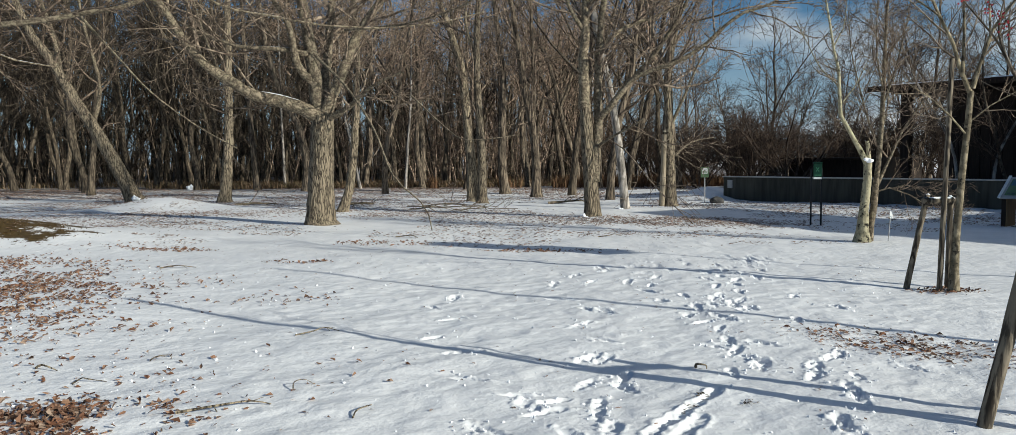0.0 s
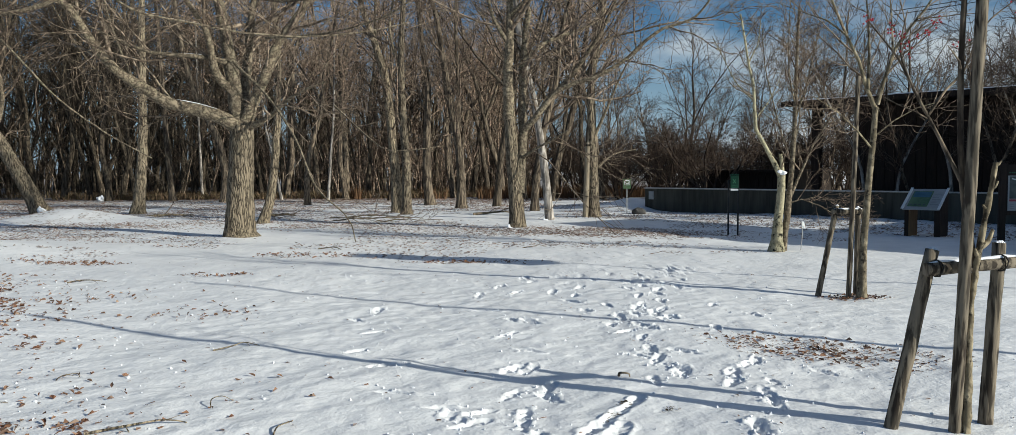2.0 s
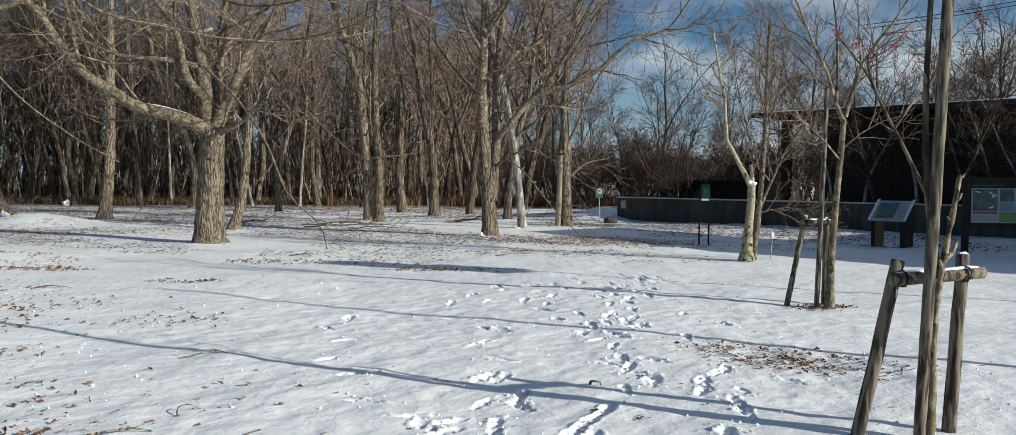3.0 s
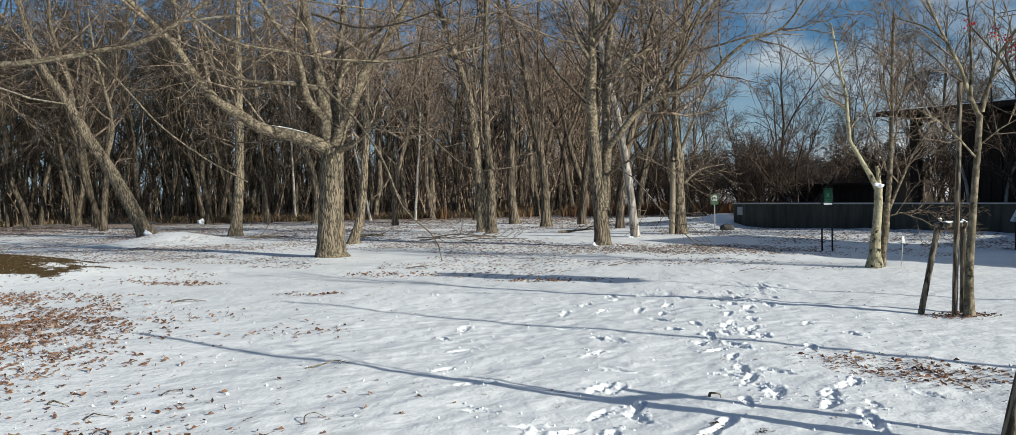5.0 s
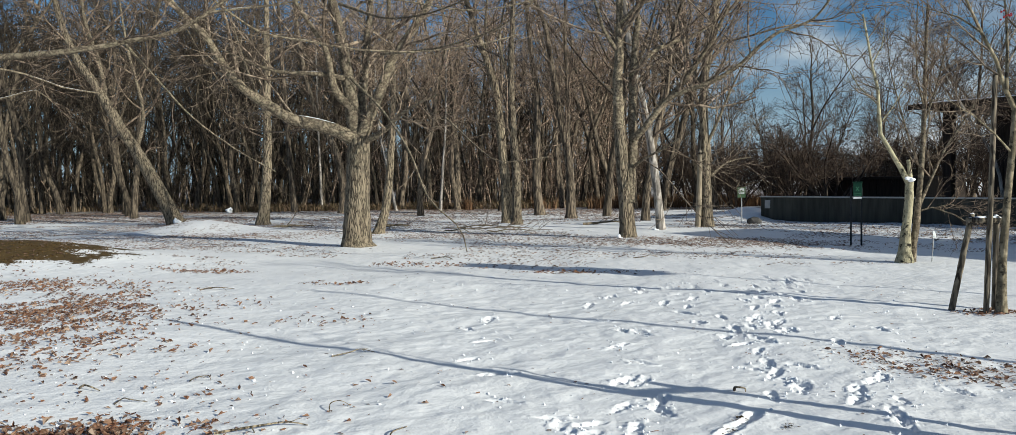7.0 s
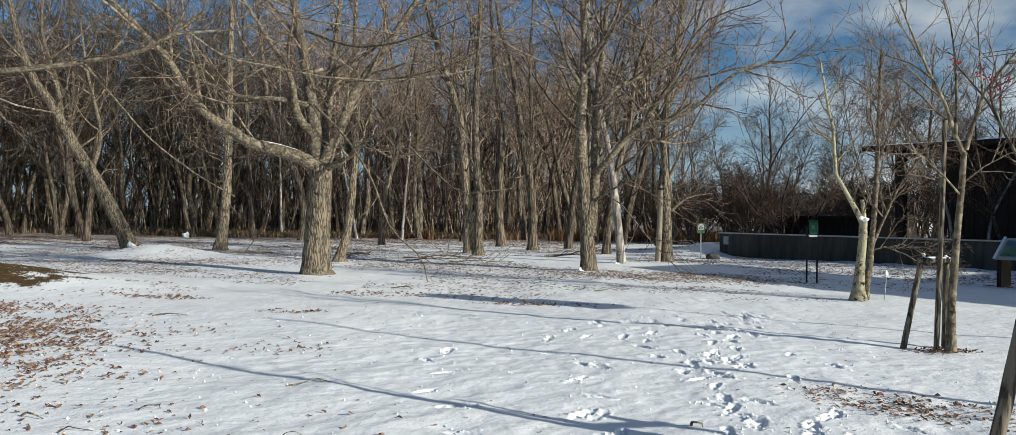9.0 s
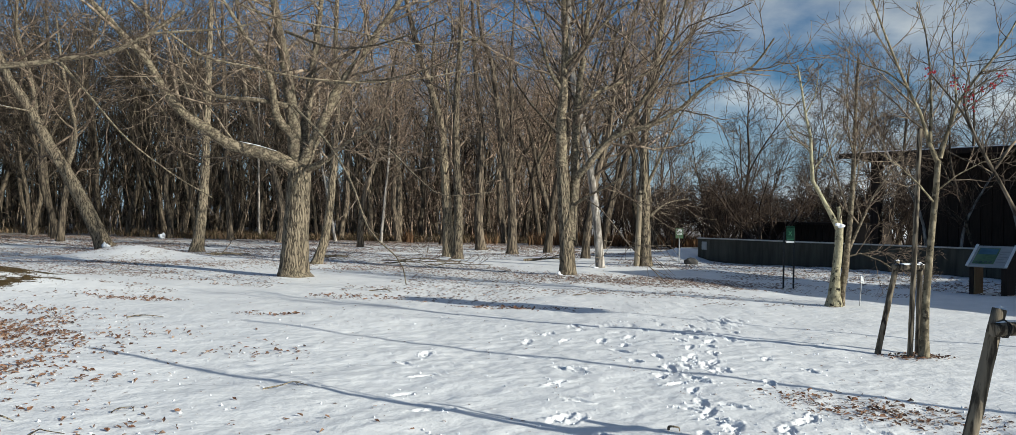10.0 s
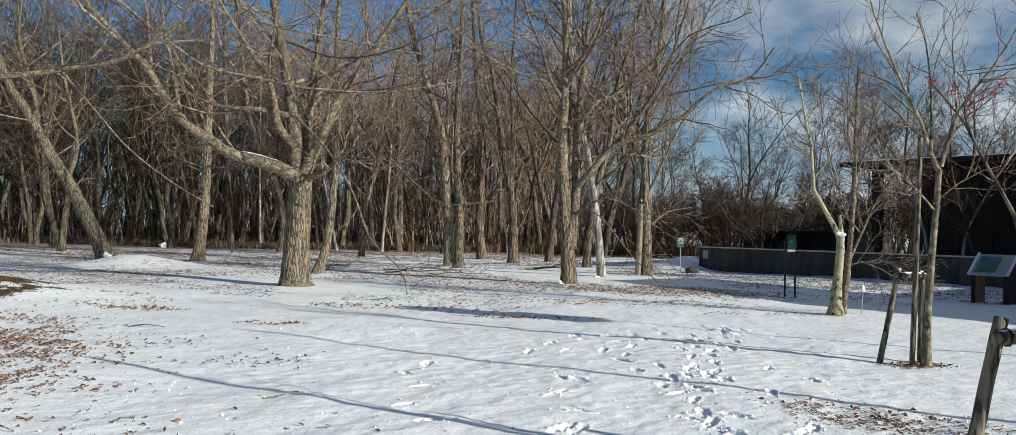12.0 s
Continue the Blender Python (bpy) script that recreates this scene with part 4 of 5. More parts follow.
for x, y in ((11.5, 49), (17, 52), (22, 47), (14.5, 62), (25, 60), (29, 50), (19.5, 56), (33, 58), (9, 58), (37, 50), (12.5, 66), (21.5, 68), (28, 70), (36, 66), (16, 72), (41, 58), (8, 66), (20.4, 41), (22.2, 44.5), (24.5, 47), (10.5, 70), (18.5, 66), (24, 74), (32, 76), (40, 70), (25.5, 36.5), (27.5, 35.5), (29.5, 35), (24, 40), (26.5, 40.5), (30, 38), (33, 39), (28, 44), (31.5, 34.5), (33, 33), (35, 36), (22.4, 41.6), (19, 45)):
    plant(light_kinds, x, y, 0.8, 1.15)
for x, y in ((14.45, 25.8), (15.1, 25.2), (17.3, 22.2), (17.9, 21.4), (16.2, 23.9), (19.0, 19.9)):
    plant(sapling_kinds, x, y, 0.9, 1.15)
for x, y in ((16.6, 22.9), (18.3, 21.2), (15.6, 25), (19.6, 19.4), (20.4, 18.2), (17.4, 23.2)):
    plant(light_kinds, x, y, 0.55, 0.75)

# ---- ground: one sheet of snow with trodden tracks ----
def lines(lo, hi, step, end_lo, end_hi, grow=1.09):
    core = list(np.arange(lo, hi, step))
    up, d = [core[-1]], step
    while up[-1] < end_hi:
        d *= grow
        up.append(up[-1] + d)
    down, d = [core[0]], step
    while down[-1] > end_lo:
        d *= grow
        down.append(down[-1] - d)
    return np.array(down[:0:-1] + core + up[1:])


def steps_along(points, stride, rng, wide=0.13):
    """Foot marks left and right of a line: place and heading."""
    line = spline([(x, y, 0) for x, y in points], 0.05)
    gone = np.concatenate([[0], np.cumsum(np.linalg.norm(np.diff(line, axis=0), axis=1))])
    out, s, side = [], 0.0, 1
    while s < gone[-1]:
        i = min(int(np.searchsorted(gone, s)), len(line) - 2)
        d = line[i + 1] - line[i]
        a = math.atan2(d[1], d[0])
        out.append((line[i][0] - math.sin(a) * wide * side + rng.normal() * 0.04, line[i][1] + math.cos(a) * wide * side + rng.normal() * 0.04, a + rng.normal() * 0.25))
        side, s = -side, s + stride * rng.uniform(0.75, 1.35)
    return out


foot_rng = np.random.RandomState(8)
marks = []
# single boot marks, walker by walker: place on the snow
for trod in (
        [(-0.58, 9.53), (-0.78, 8.94), (-0.53, 8.26), (-0.65, 7.41), (-0.35, 6.83), (-0.27, 5.99), (-0.11, 4.87)],
        [(0.66, 9.28), (0.88, 8.62), (1.08, 8.53), (0.77, 7.86), (0.9, 7.14), (0.68, 6.6), (0.81, 6.55), (0.91, 6.04), (0.6, 5.87), (0.86, 5.77), (0.64, 5.38), (0.61, 5.2), (0.64, 4.78), (0.42, 4.7)],
        [(2.37, 9.17), (2.5, 8.83), (2.61, 8.52), (1.94, 7.87), (2.02, 7.56), (2.25, 7.95), (1.82, 6.85), (1.98, 7.09), (1.93, 6.72), (2.0, 6.5), (2.04, 6.33), (1.72, 6.06), (1.96, 6.18)],
        [(2.87, 7.91), (3.3, 9.2), (3.54, 8.58), (2.64, 6.47), (2.74, 6.57), (2.39, 6.17), (2.28, 5.89), (2.59, 5.88), (2.4, 5.51), (2.36, 5.3), (2.05, 4.85), (2.05, 4.68), (2.22, 6.95), (3.13, 6.14)],
        [(0.08, 5.55), (0.17, 5.32), (0.26, 5.18), (0.33, 5.42)]):
    marks += [(x, y, 1.45 + foot_rng.normal() * 0.55) for x, y in trod]
for trail, stride in (
        ([(2.3, 8.1), (2.45, 9.0), (2.7, 10.0), (2.9, 11.2), (3.4, 12.2), (3.9, 13.2)], 0.27),
        ([(2.0, 8.3), (1.95, 9.4), (1.75, 10.4), (2.3, 11.6), (2.9, 12.6)], 0.34),
        ([(0.8, 10.4), (1.26, 11.3), (1.6, 11.9), (2.3, 12.3)], 0.34),
        ([(3.1, 10.4), (3.4, 11.2), (3.65, 11.9), (4.3, 13.4)], 0.42)):
    marks += steps_along(trail, stride, foot_rng)

gx, gy = lines(-1.4, 4.1, 0.0135, -420, 420, 1.07), lines(4.2, 10.6, 0.016, -90, 900, 1.07)
X, Y = np.meshgrid(gx, gy)
fade = np.clip(1.4 - np.hypot(X, Y) / 60, 0.0, 1)
H = 0.030 * value_noise(X, Y, 2.6, 1) + 0.016 * value_noise(X, Y, 0.8, 2) * fade + 0.007 * value_noise((X * 0.79 + Y * 0.61) * 0.7, Y * 0.79 - 0.61 * X, 0.30, 3) * fade + 0.005 * value_noise(X, Y, 0.13, 4) * fade
H += 0.05 * value_noise(X, Y, 9.0, 5) * np.clip((np.hypot(X, Y) - 9) / 10, 0, 1) + 0.0025 * value_noise((X * 0.79 + Y * 0.61) * 0.4, Y * 0.79 - 0.61 * X, 0.11, 6) * fade


def hump(cx, cy, rx, ry, h, turn=0.0):
    c, s = math.cos(turn), math.sin(turn)
    a, b = (X - cx) * c + (Y - cy) * s, -(X - cx) * s + (Y - cy) * c
    return h * np.exp(-((a / rx) ** 2 + (b / ry) ** 2))


H += hump(-11.7, 16.9, 3.4, 1.9, 0.5) + hump(-12.0, 28.6, 1.5, 1.0, 0.40) + hump(8.3, 32.2, 1.1, 1.7, 0.55, -0.9) + hump(12.5, 25.2, 5.5, 0.6, 0.08, -0.9)
H += hump(-4.5, 20.3, 0.9, 0.9, 0.05) + hump(2.45, 22.2, 0.8, 0.8, 0.05)
lump = 0.7 * value_noise(X, Y, 0.06, 7) + 0.8 * value_noise(X, Y, 0.03, 9)
for fx, fy, fa in marks:
    iy0, iy1 = np.searchsorted(gy, (fy - 0.5, fy + 0.5))
    ix0, ix1 = np.searchsorted(gx, (fx - 0.5, fx + 0.5))
    sx, sy = X[iy0:iy1, ix0:ix1] - fx, Y[iy0:iy1, ix0:ix1] - fy
    a, b = sx * math.cos(fa) + sy * math.sin(fa), -sx * math.sin(fa) + sy * math.cos(fa)
    size, long = foot_rng.uniform(0.75, 1.05), foot_rng.uniform(0.12, 0.19)
    n = lump[iy0:iy1, ix0:ix1]
    wide = 0.047 * size * (1 + 0.18 * np.sin(a * 16)) * (1 + 0.45 * n)
    e = np.sqrt((a / (long * size * (1 + 0.2 * n))) ** 2 + (b / wide) ** 2)
    deep = foot_rng.uniform(0.014, 0.028)
    pit = 1 / (1 + np.exp((e - 1) * 10))
    clods = n * (0.010 * np.exp(-((e - 1.25) / 0.35) ** 2) + 0.018 * pit)
    H[iy0:iy1, ix0:ix1] += -deep * pit + 0.006 * np.exp(-((e - 1.30) / 0.22) ** 2) * (0.5 + 0.5 * np.sin(fa + np.arctan2(b, a))) + clods
# scuffed furrows where feet dragged
for (ax, ay), (bx, by), wide in (((0.86, 4.70), (1.18, 5.20), 0.055), ((1.18, 5.20), (1.50, 5.62), 0.045), ((0.98, 4.62), (1.24, 5.03), 0.05)):
    t = np.clip(((X - ax) * (bx - ax) + (Y - ay) * (by - ay)) / ((bx - ax) ** 2 + (by - ay) ** 2), 0, 1)
    d = np.hypot(X - ax - t * (bx - ax), Y - ay - t * (by - ay)) / (wide * (1 + 0.5 * value_noise(X, Y, 0.11, 12)))
    H += -0.020 * np.exp(-d ** 4) + lump * 0.014 * np.exp(-(d / 1.4) ** 4) + 0.008 * np.exp(-((d - 1.35) / 0.3) ** 2)

rows_n, cols_n = X.shape
idx = np.arange(rows_n * cols_n).reshape(rows_n, cols_n)
quads = np.stack([idx[:-1, :-1], idx[:-1, 1:], idx[1:, 1:], idx[1:, :-1]], -1).reshape(-1, 4)
ground = new("ground", mesh_of("ground", np.stack([X, Y, H], -1).reshape(-1, 3), quads, GROUND))
tagged(ground, "trampled snow cover giving way to brown leaf litter under the wood", "snow", kind="structure")


def level(x, y):
    """Height of the snow at a place."""
    i, j = np.clip(np.searchsorted(gy, y) - 1, 0, rows_n - 2), np.clip(np.searchsorted(gx, x) - 1, 0, cols_n - 2)
    a, b = (x - gx[j]) / (gx[j + 1] - gx[j]), (y - gy[i]) / (gy[i + 1] - gy[i])
    return (H[i, j] * (1 - a) + H[i, j + 1] * a) * (1 - b) + (H[i + 1, j] * (1 - a) + H[i + 1, j + 1] * a) * b


def snow_clods(seed):
    """Crumbs of broken snow kicked up round the foot marks."""
    rng = np.random.RandomState(seed)
    pts = []
    for fx, fy, fa in marks:
        for k in range(rng.randint(12, 24)):
            a, b = rng.normal() * 0.13, rng.normal() * 0.075
            pts.append((fx + a * math.cos(fa) - b * math.sin(fa), fy + a * math.sin(fa) + b * math.cos(fa), 0.003 + 0.011 * rng.uniform() ** 2))
    for k in range(1300):
        pts.append((rng.uniform(-6, 5), 4.3 + 9 * rng.uniform() ** 1.3, 0.003 + 0.012 * rng.uniform() ** 3))
    p = np.array(pts)
    z = level(p[:, 0], p[:, 1])
    unit = np.array([(1, 0, 0), (0, 1, 0), (-1, 0, 0), (0, -1, 0), (0, 0, 0.8), (0, 0, -0.7)])
    shape = unit[None] * (0.6 + 0.8 * rng.uniform(size=(len(p), 6, 1))) + rng.normal(size=(len(p), 6, 3)) * 0.2
    verts = shape * p[:, None, 2:3] + np.stack([p[:, 0], p[:, 1], z + p[:, 2] * 0.35], -1)[:, None, :]
    tri = np.array([(0, 1, 4), (1, 2, 4), (2, 3, 4), (3, 0, 4), (1, 0, 5), (2, 1, 5), (3, 2, 5), (0, 3, 5)])
    faces = (np.arange(len(p))[:, None, None] * 6 + tri[None]).reshape(-1, 3)
    return tagged(new("snow_crumbs", mesh_of("snow_crumbs", verts.reshape(-1, 3), faces, SNOWCAP, False)), "crumbs of broken snow round the foot marks", "snow", kind="stuff")


snow_clods(44)

# ---- things that grow in masses ----
def scattered(name, x, y, size, mat, label, category, seed, curl=0.35, slim=0.5):
    """Many small folded leaves lying at the given places."""
    rng = np.random.RandomState(seed)
    n = len(x)
    z = level(x, y) + 0.004
    a, tilt = rng.uniform(0, 2 * np.pi, n), rng.normal(0, 0.22 if mat is LEAF else 0.13, n)
    shape = np.array([(-1, 0, 0), (-0.3, slim, 1), (0.45, slim * 0.8, 1), (1, 0, 0.3), (0.45, -slim * 0.8, 1), (-0.3, -slim, 1)])
    s = size * rng.uniform(0.45, 1.45, n)
    lx, ly = shape[:, 0] * s[:, None] * 0.5, shape[:, 1] * s[:, None] * 0.5
    lz = shape[:, 2] * (s * (curl if mat is LEAF else 0.2) * rng.uniform(0.2, 1.6, n))[:, None] * 0.5 + lx * np.sin(tilt)[:, None]
    lx, ly = lx + rng.normal(size=(n, 6)) * s[:, None] * 0.09, ly * rng.uniform(0.4, 1.25, (n, 1)) + rng.normal(size=(n, 6)) * s[:, None] * 0.08
    lz += rng.normal(size=(n, 6)) * s[:, None] * (0.10 if mat is LEAF else 0.02)
    lz -= lz.min(axis=1, keepdims=True)
    vx = x[:, None] + lx * np.cos(a)[:, None] - ly * np.sin(a)[:, None]
    vy = y[:, None] + lx * np.sin(a)[:, None] + ly * np.cos(a)[:, None]
    verts = np.stack([vx, vy, z[:, None] + lz], -1).reshape(-1, 3)
    b = np.arange(n)[:, None] * 6
    faces = np.concatenate([b + np.array([[0, 1, 2, 3]]), b + np.array([[0, 3, 4, 5]])])
    ob = new(name, mesh_of(name, verts, faces, mat, False))
    return tagged(ob, label, category, kind="stuff")


def cloud_of(rng, n, cx, cy, rx, ry, turn=0.0, clump=0.0, seed=0):
    """Places in an uneven oval."""
    r, a = np.sqrt(rng.uniform(0, 1, n)) * (1 + 0.25 * rng.normal(size=n)), rng.uniform(0, 2 * np.pi, n)
    u, v = r * np.cos(a) * rx, r * np.sin(a) * ry
    x, y = cx + u * math.cos(turn) - v * math.sin(turn), cy + u * math.sin(turn) + v * math.cos(turn)
    keep = value_noise(x, y, 0.55, seed) + 0.7 * value_noise(x, y, 0.17, seed + 200) + 0.3 * rng.normal(size=n) > -1 + clump
    return x[keep], y[keep]


lr = np.random.RandomState(21)
scattered("fallen_leaves", *cloud_of(lr, 2100, -3.0, 4.95, 1.0, 0.45, 0.1, 0.95, 31), 0.052, LEAF, "heap of curled russet oak leaves on snow", "leaves", 41)
scattered("fallen_leaves", *cloud_of(lr, 10500, -6.9, 10.4, 3.9, 1.9, 2.2, 0.9, 32), 0.05, LEAF, "wide drift of russet oak leaves on snow", "leaves", 42)
scattered("fallen_leaves", *cloud_of(lr, 420, 3.5, 6.85, 0.85, 0.45, -0.7, 0.5, 33), 0.045, LEAF, "small patch of brown leaves in trodden snow", "leaves", 43)
scattered("fallen_leaves", *cloud_of(lr, 260, -2.9, 5.9, 1.9, 1.0, 0.0, 0.6, 35), 0.042, LEAF, "loose russet leaves and scraps on snow", "leaves", 46)
for k, (cx, cy, rx, ry, n) in enumerate(((-6.1, 14.9, 0.9, 0.3, 240), (-3.2, 12.8, 0.6, 0.22, 130), (-2.3, 16.1, 1.0, 0.5, 260), (0.7, 14.3, 1.2, 0.25, 200), (-2.6, 9.6, 0.8, 0.5, 90), (-4.2, 11.0, 1.2, 0.6, 60), (5.25, 9.6, 0.35, 0.25, 160))):
    scattered("fallen_leaves", *cloud_of(lr, n, cx, cy, rx, ry, -0.2, 0.5, 50 + k), 0.05, LEAF, "thin patch of russet leaves lying on snow", "leaves", 60 + k)
x, y = cloud_of(lr, 900, 3.45, 6.85, 0.95, 0.5, -0.7, 0.4, 36)
scattered("leaf_litter", x, y, 0.03, CRUMB, "crumbled leaf scraps in trodden snow", "leaves", 47)
for k, (ax, ay, bx, by) in enumerate(((1.14, 5.12, 1.26, 5.36), (1.56, 5.26, 1.66, 5.34), (1.30, 5.46, 1.38, 5.54))):
    f = lr.uniform(0, 1, 22)
    scattered("leaf_litter", ax + (bx - ax) * f + lr.normal(0, 0.018, 22), ay + (by - ay) * f + lr.normal(0, 0.018, 22), 0.028, TURF, "brown grass scraps bared by scuffing feet", "leaves", 48 + k, slim=0.25)
# loose litter over the open snow, thicker under the trees
x, y = lr.uniform(-30, 16, 140000), 15 + 33 * lr.uniform(0, 1, 140000) ** 0.85
keep = (value_noise(x, y, 3.0, 71) + 0.5 * value_noise(x, y, 0.9, 72) > 0.22 - (y - 15) * 0.010) & (np.abs(x) < y * 0.9)
scattered("leaf_litter", x[keep], y[keep], 0.065, CRUMB, "brown leaf litter strewn over thin snow", "leaves", 73)
x, y = lr.uniform(-36, 10, 30000), 33 + 17 * lr.uniform(0, 1, 30000)
keep = value_noise(x, y, 2.2, 78) + 0.6 * value_noise(x, y, 0.8, 79) > 0.10 - (y - 33) * 0.045
scattered("leaf_litter", x[keep], y[keep], 0.10, CRUMB, "brown leaf litter thickening towards the wood", "leaves", 77)
x, y = lr.uniform(-5, 5.5, 520), 4.2 + 12 * lr.uniform(0, 1, 520)
scattered("leaf_litter", x, y, 0.035, CRUMB, "tiny dark crumbs of litter on snow", "leaves", 74)
for k, (cx, cy, rx, ry, n) in enumerate(((4.2, 20.6, 3.4, 1.6, 5200), (-3.0, 24.6, 4.5, 2.2, 3600), (-9.5, 25.0, 4.0, 2.2, 2400), (3.6, 17.4, 2.2, 0.9, 700), (-7.8, 20.5, 3.5, 1.4, 1300))):
    scattered("leaf_litter", *cloud_of(lr, n, cx, cy, rx, ry, -0.35, 0.55, 90 + k), 0.06, CRUMB, "thin pinkish-brown leaf litter trodden into snow", "leaves", 95 + k)
# shade and lit strip before the wall carries much litter
x, y = lr.uniform(5, 15, 6000), lr.uniform(17, 31, 6000)
along = 0.788 * x + 0.616 * y
keep = (along > 20.6) & (along < 25.0)
scattered("leaf_litter", x[keep], y[keep], 0.085, CRUMB, "dark leaf litter before the concrete wall", "leaves", 75)


def blades(name, x, y, height, mat, label, category, seed, width=0.02, lean=0.5):
    """Many upright blades or stalks, each a bent strip."""
    rng = np.random.RandomState(seed)
    n = len(x)
    z = level(x, y) - 0.02
    a, l = rng.uniform(0, 2 * np.pi, n), lean * rng.uniform(0.2, 1, n)
    h = height * rng.uniform(0.5, 1.15, n)
    rows = []
    for f, w in ((0, 1), (0.55, 0.9), (1, 0.15)):
        bx, by = x + np.cos(a) * l * h * f * f, y + np.sin(a) * l * h * f * f
        for sgn in (-1, 1):
            rows.append(np.stack([bx - np.sin(a) * width * w * sgn, by + np.cos(a) * width * w * sgn, z + h * f * (1 - 0.25 * l * f)], -1))
    verts = np.stack(rows, 1).reshape(-1, 3)
    b = np.arange(n)[:, None] * 6
    faces = np.concatenate([b + np.array([[0, 1, 3, 2]]), b + np.array([[2, 3, 5, 4]])])
    return tagged(new(name, mesh_of(name, verts, faces, mat, False)), label, category, kind="stuff")


x, y = lr.uniform(-50, 4, 18000), 47 + lr.exponential(5.0, 18000)
keep = value_noise(x, y, 4.0, 81) > -0.35
blades("dwarf_bamboo", x[keep], y[keep], 0.5, SASA, "low olive and brown dwarf bamboo under the wood", "undergrowth", 82, 0.022, 1.3)
x, y = lr.uniform(-6, 14, 7000), 44.5 + lr.exponential(2.6, 7000)
keep = value_noise(x, y, 2.0, 83) + x * 0.09 > 0.35
blades("dry_reeds", x[keep], y[keep], 0.75, REED, "dry rust-brown reeds at the wood's edge", "reeds", 84, 0.018, 0.5)

x, y = cloud_of(lr, 5200, -11.7, 16.6, 2.9, 1.5, 0.0, 0.85, 86)
blades("turf", x, y, 0.05, TURF, "matted brown grass showing through the snow", "grass", 87, 0.012, 0.9)

# ---- concrete wall, dark timber building and shelter, all set out on one line ----
U, N = Vector((0.616, -0.788, 0)), Vector((0.788, 0.616, 0))
SITE = Matrix(((U.x, N.x, 0, 0), (U.y, N.y, 0, 0), (0, 0, 1, 0), (0, 0, 0, 1)))  # local x runs along the wall, y away from it

wall = thing("wall_garden", 0, 0, 0, "long low stained concrete retaining wall", "wall", kind="structure")
wall.matrix_basis = SITE
END = -19.05
for k in range(3):
    part("wall_panel", boxed(END + k * 10.0, 25.42, -0.3, END + (k + 1) * 10.0 - 0.006, 25.70, 0.86, bevel=0.008), CONCRETE, wall)
part("coping", boxed(END - 0.03, 25.38, 0.863, END + 30.0, 25.74, 0.90, bevel=0.006), CAPPING, wall, "pale metal coping along the top")
part("plate", boxed(END + 0.20, 25.385, 0.46, END + 0.42, 25.416, 0.76, bevel=0.004), GREYPOST, wall, "small grey notice plate")

building = thing("building", 0, 0, 0, "dark timber hall with a flat overhanging roof on posts", "building")
building.matrix_basis = SITE
LEFT, EAVE, TOP = -14.85, 28.0, 3.76
part("roof", boxed(LEFT, EAVE, TOP + 0.10, LEFT + 34, EAVE + 12.5, TOP + 0.22, bevel=0.02), DARKWOOD, building, "flat dark roof slab")
part("fascia", boxed(LEFT - 0.03, EAVE - 0.05, TOP + 0.08, LEFT + 34, EAVE - 0.003, TOP + 0.26, bevel=0.01), DARKWOOD, building)
part("roof_snow", boxed(LEFT + 0.2, EAVE + 0.2, TOP + 0.223, LEFT + 33.8, EAVE + 12.3, TOP + 0.31, bevel=0.04), SNOWCAP, building, "thin snow lying on the roof")
for px in (LEFT + 0.85,):
    part("post", boxed(px, EAVE + 0.6, -0.2, px + 0.30, EAVE + 0.90, TOP + 0.097, bevel=0.01), DARKWOOD, building)
for px in (LEFT + 0.85,):
    part("post", boxed(px, EAVE + 10.5, -0.2, px + 0.36, EAVE + 10.86, TOP + 0.097, bevel=0.01), DARKWOOD, building)
part("wall", boxed(LEFT + 2.22, EAVE + 1.2, -0.2, LEFT + 33, EAVE + 11.5, TOP + 0.097), DARKWOOD, building)
for k in range(72):
    part("board", boxed(LEFT + 2.24 + k * 0.34, EAVE + 1.165, 0.0, LEFT + 2.24 + k * 0.34 + 0.315, EAVE + 1.197, TOP + 0.09), DARKWOOD, building)
for k in range(9):
    part("beam", boxed(LEFT + 0.8 + k * 0.9, EAVE + 0.1, TOP - 0.04, LEFT + 0.92 + k * 0.9, EAVE + 1.1, TOP + 0.097), DARKWOOD, building)

shed = thing("low_shed", 0, 0, 0, "low dark shed with a flat roof behind the wall", "shed")
shed.matrix_basis = SITE
part("wall", boxed(-23.2, 36.2, -0.2, -18.5, 40, 1.42), DARKWOOD, shed)
part("roof", boxed(-23.5, 35.8, 1.423, -18.3, 40.4, 1.54, bevel=0.02), DARKWOOD, shed)
for k in range(13):
    part("board", boxed(-23.2 + k * 0.361, 36.165, 0, -22.87 + k * 0.361, 36.197, 1.41), DARKWOOD, shed)

# the shelter beyond the view that shades the ground before the wall
shelter = thing("shelter", 0, 0, 0, "flat dark shelter roof on timber posts", "shelter")
shelter.matrix_basis = Matrix(((0.511, 0.860, 0, 0), (-0.860, 0.511, 0, 0), (0, 0, 1, 0), (0, 0, 0, 1)))
part("roof", boxed(-4.7, 22.0, 5.4, 18, 25.9, 5.65, bevel=0.02), DARKWOOD, shelter)
part("roof", boxed(1.5, 25.903, 5.4, 18, 30.0, 5.65, bevel=0.02), DARKWOOD, shelter)
for px in (-1.0, 5.0, 11.0, 17.0):
    for py in (22.4, 25.2):
        part("post", boxed(px, py, -0.2, px + 0.25, py + 0.25, 5.397, bevel=0.01), DARKWOOD, shelter)


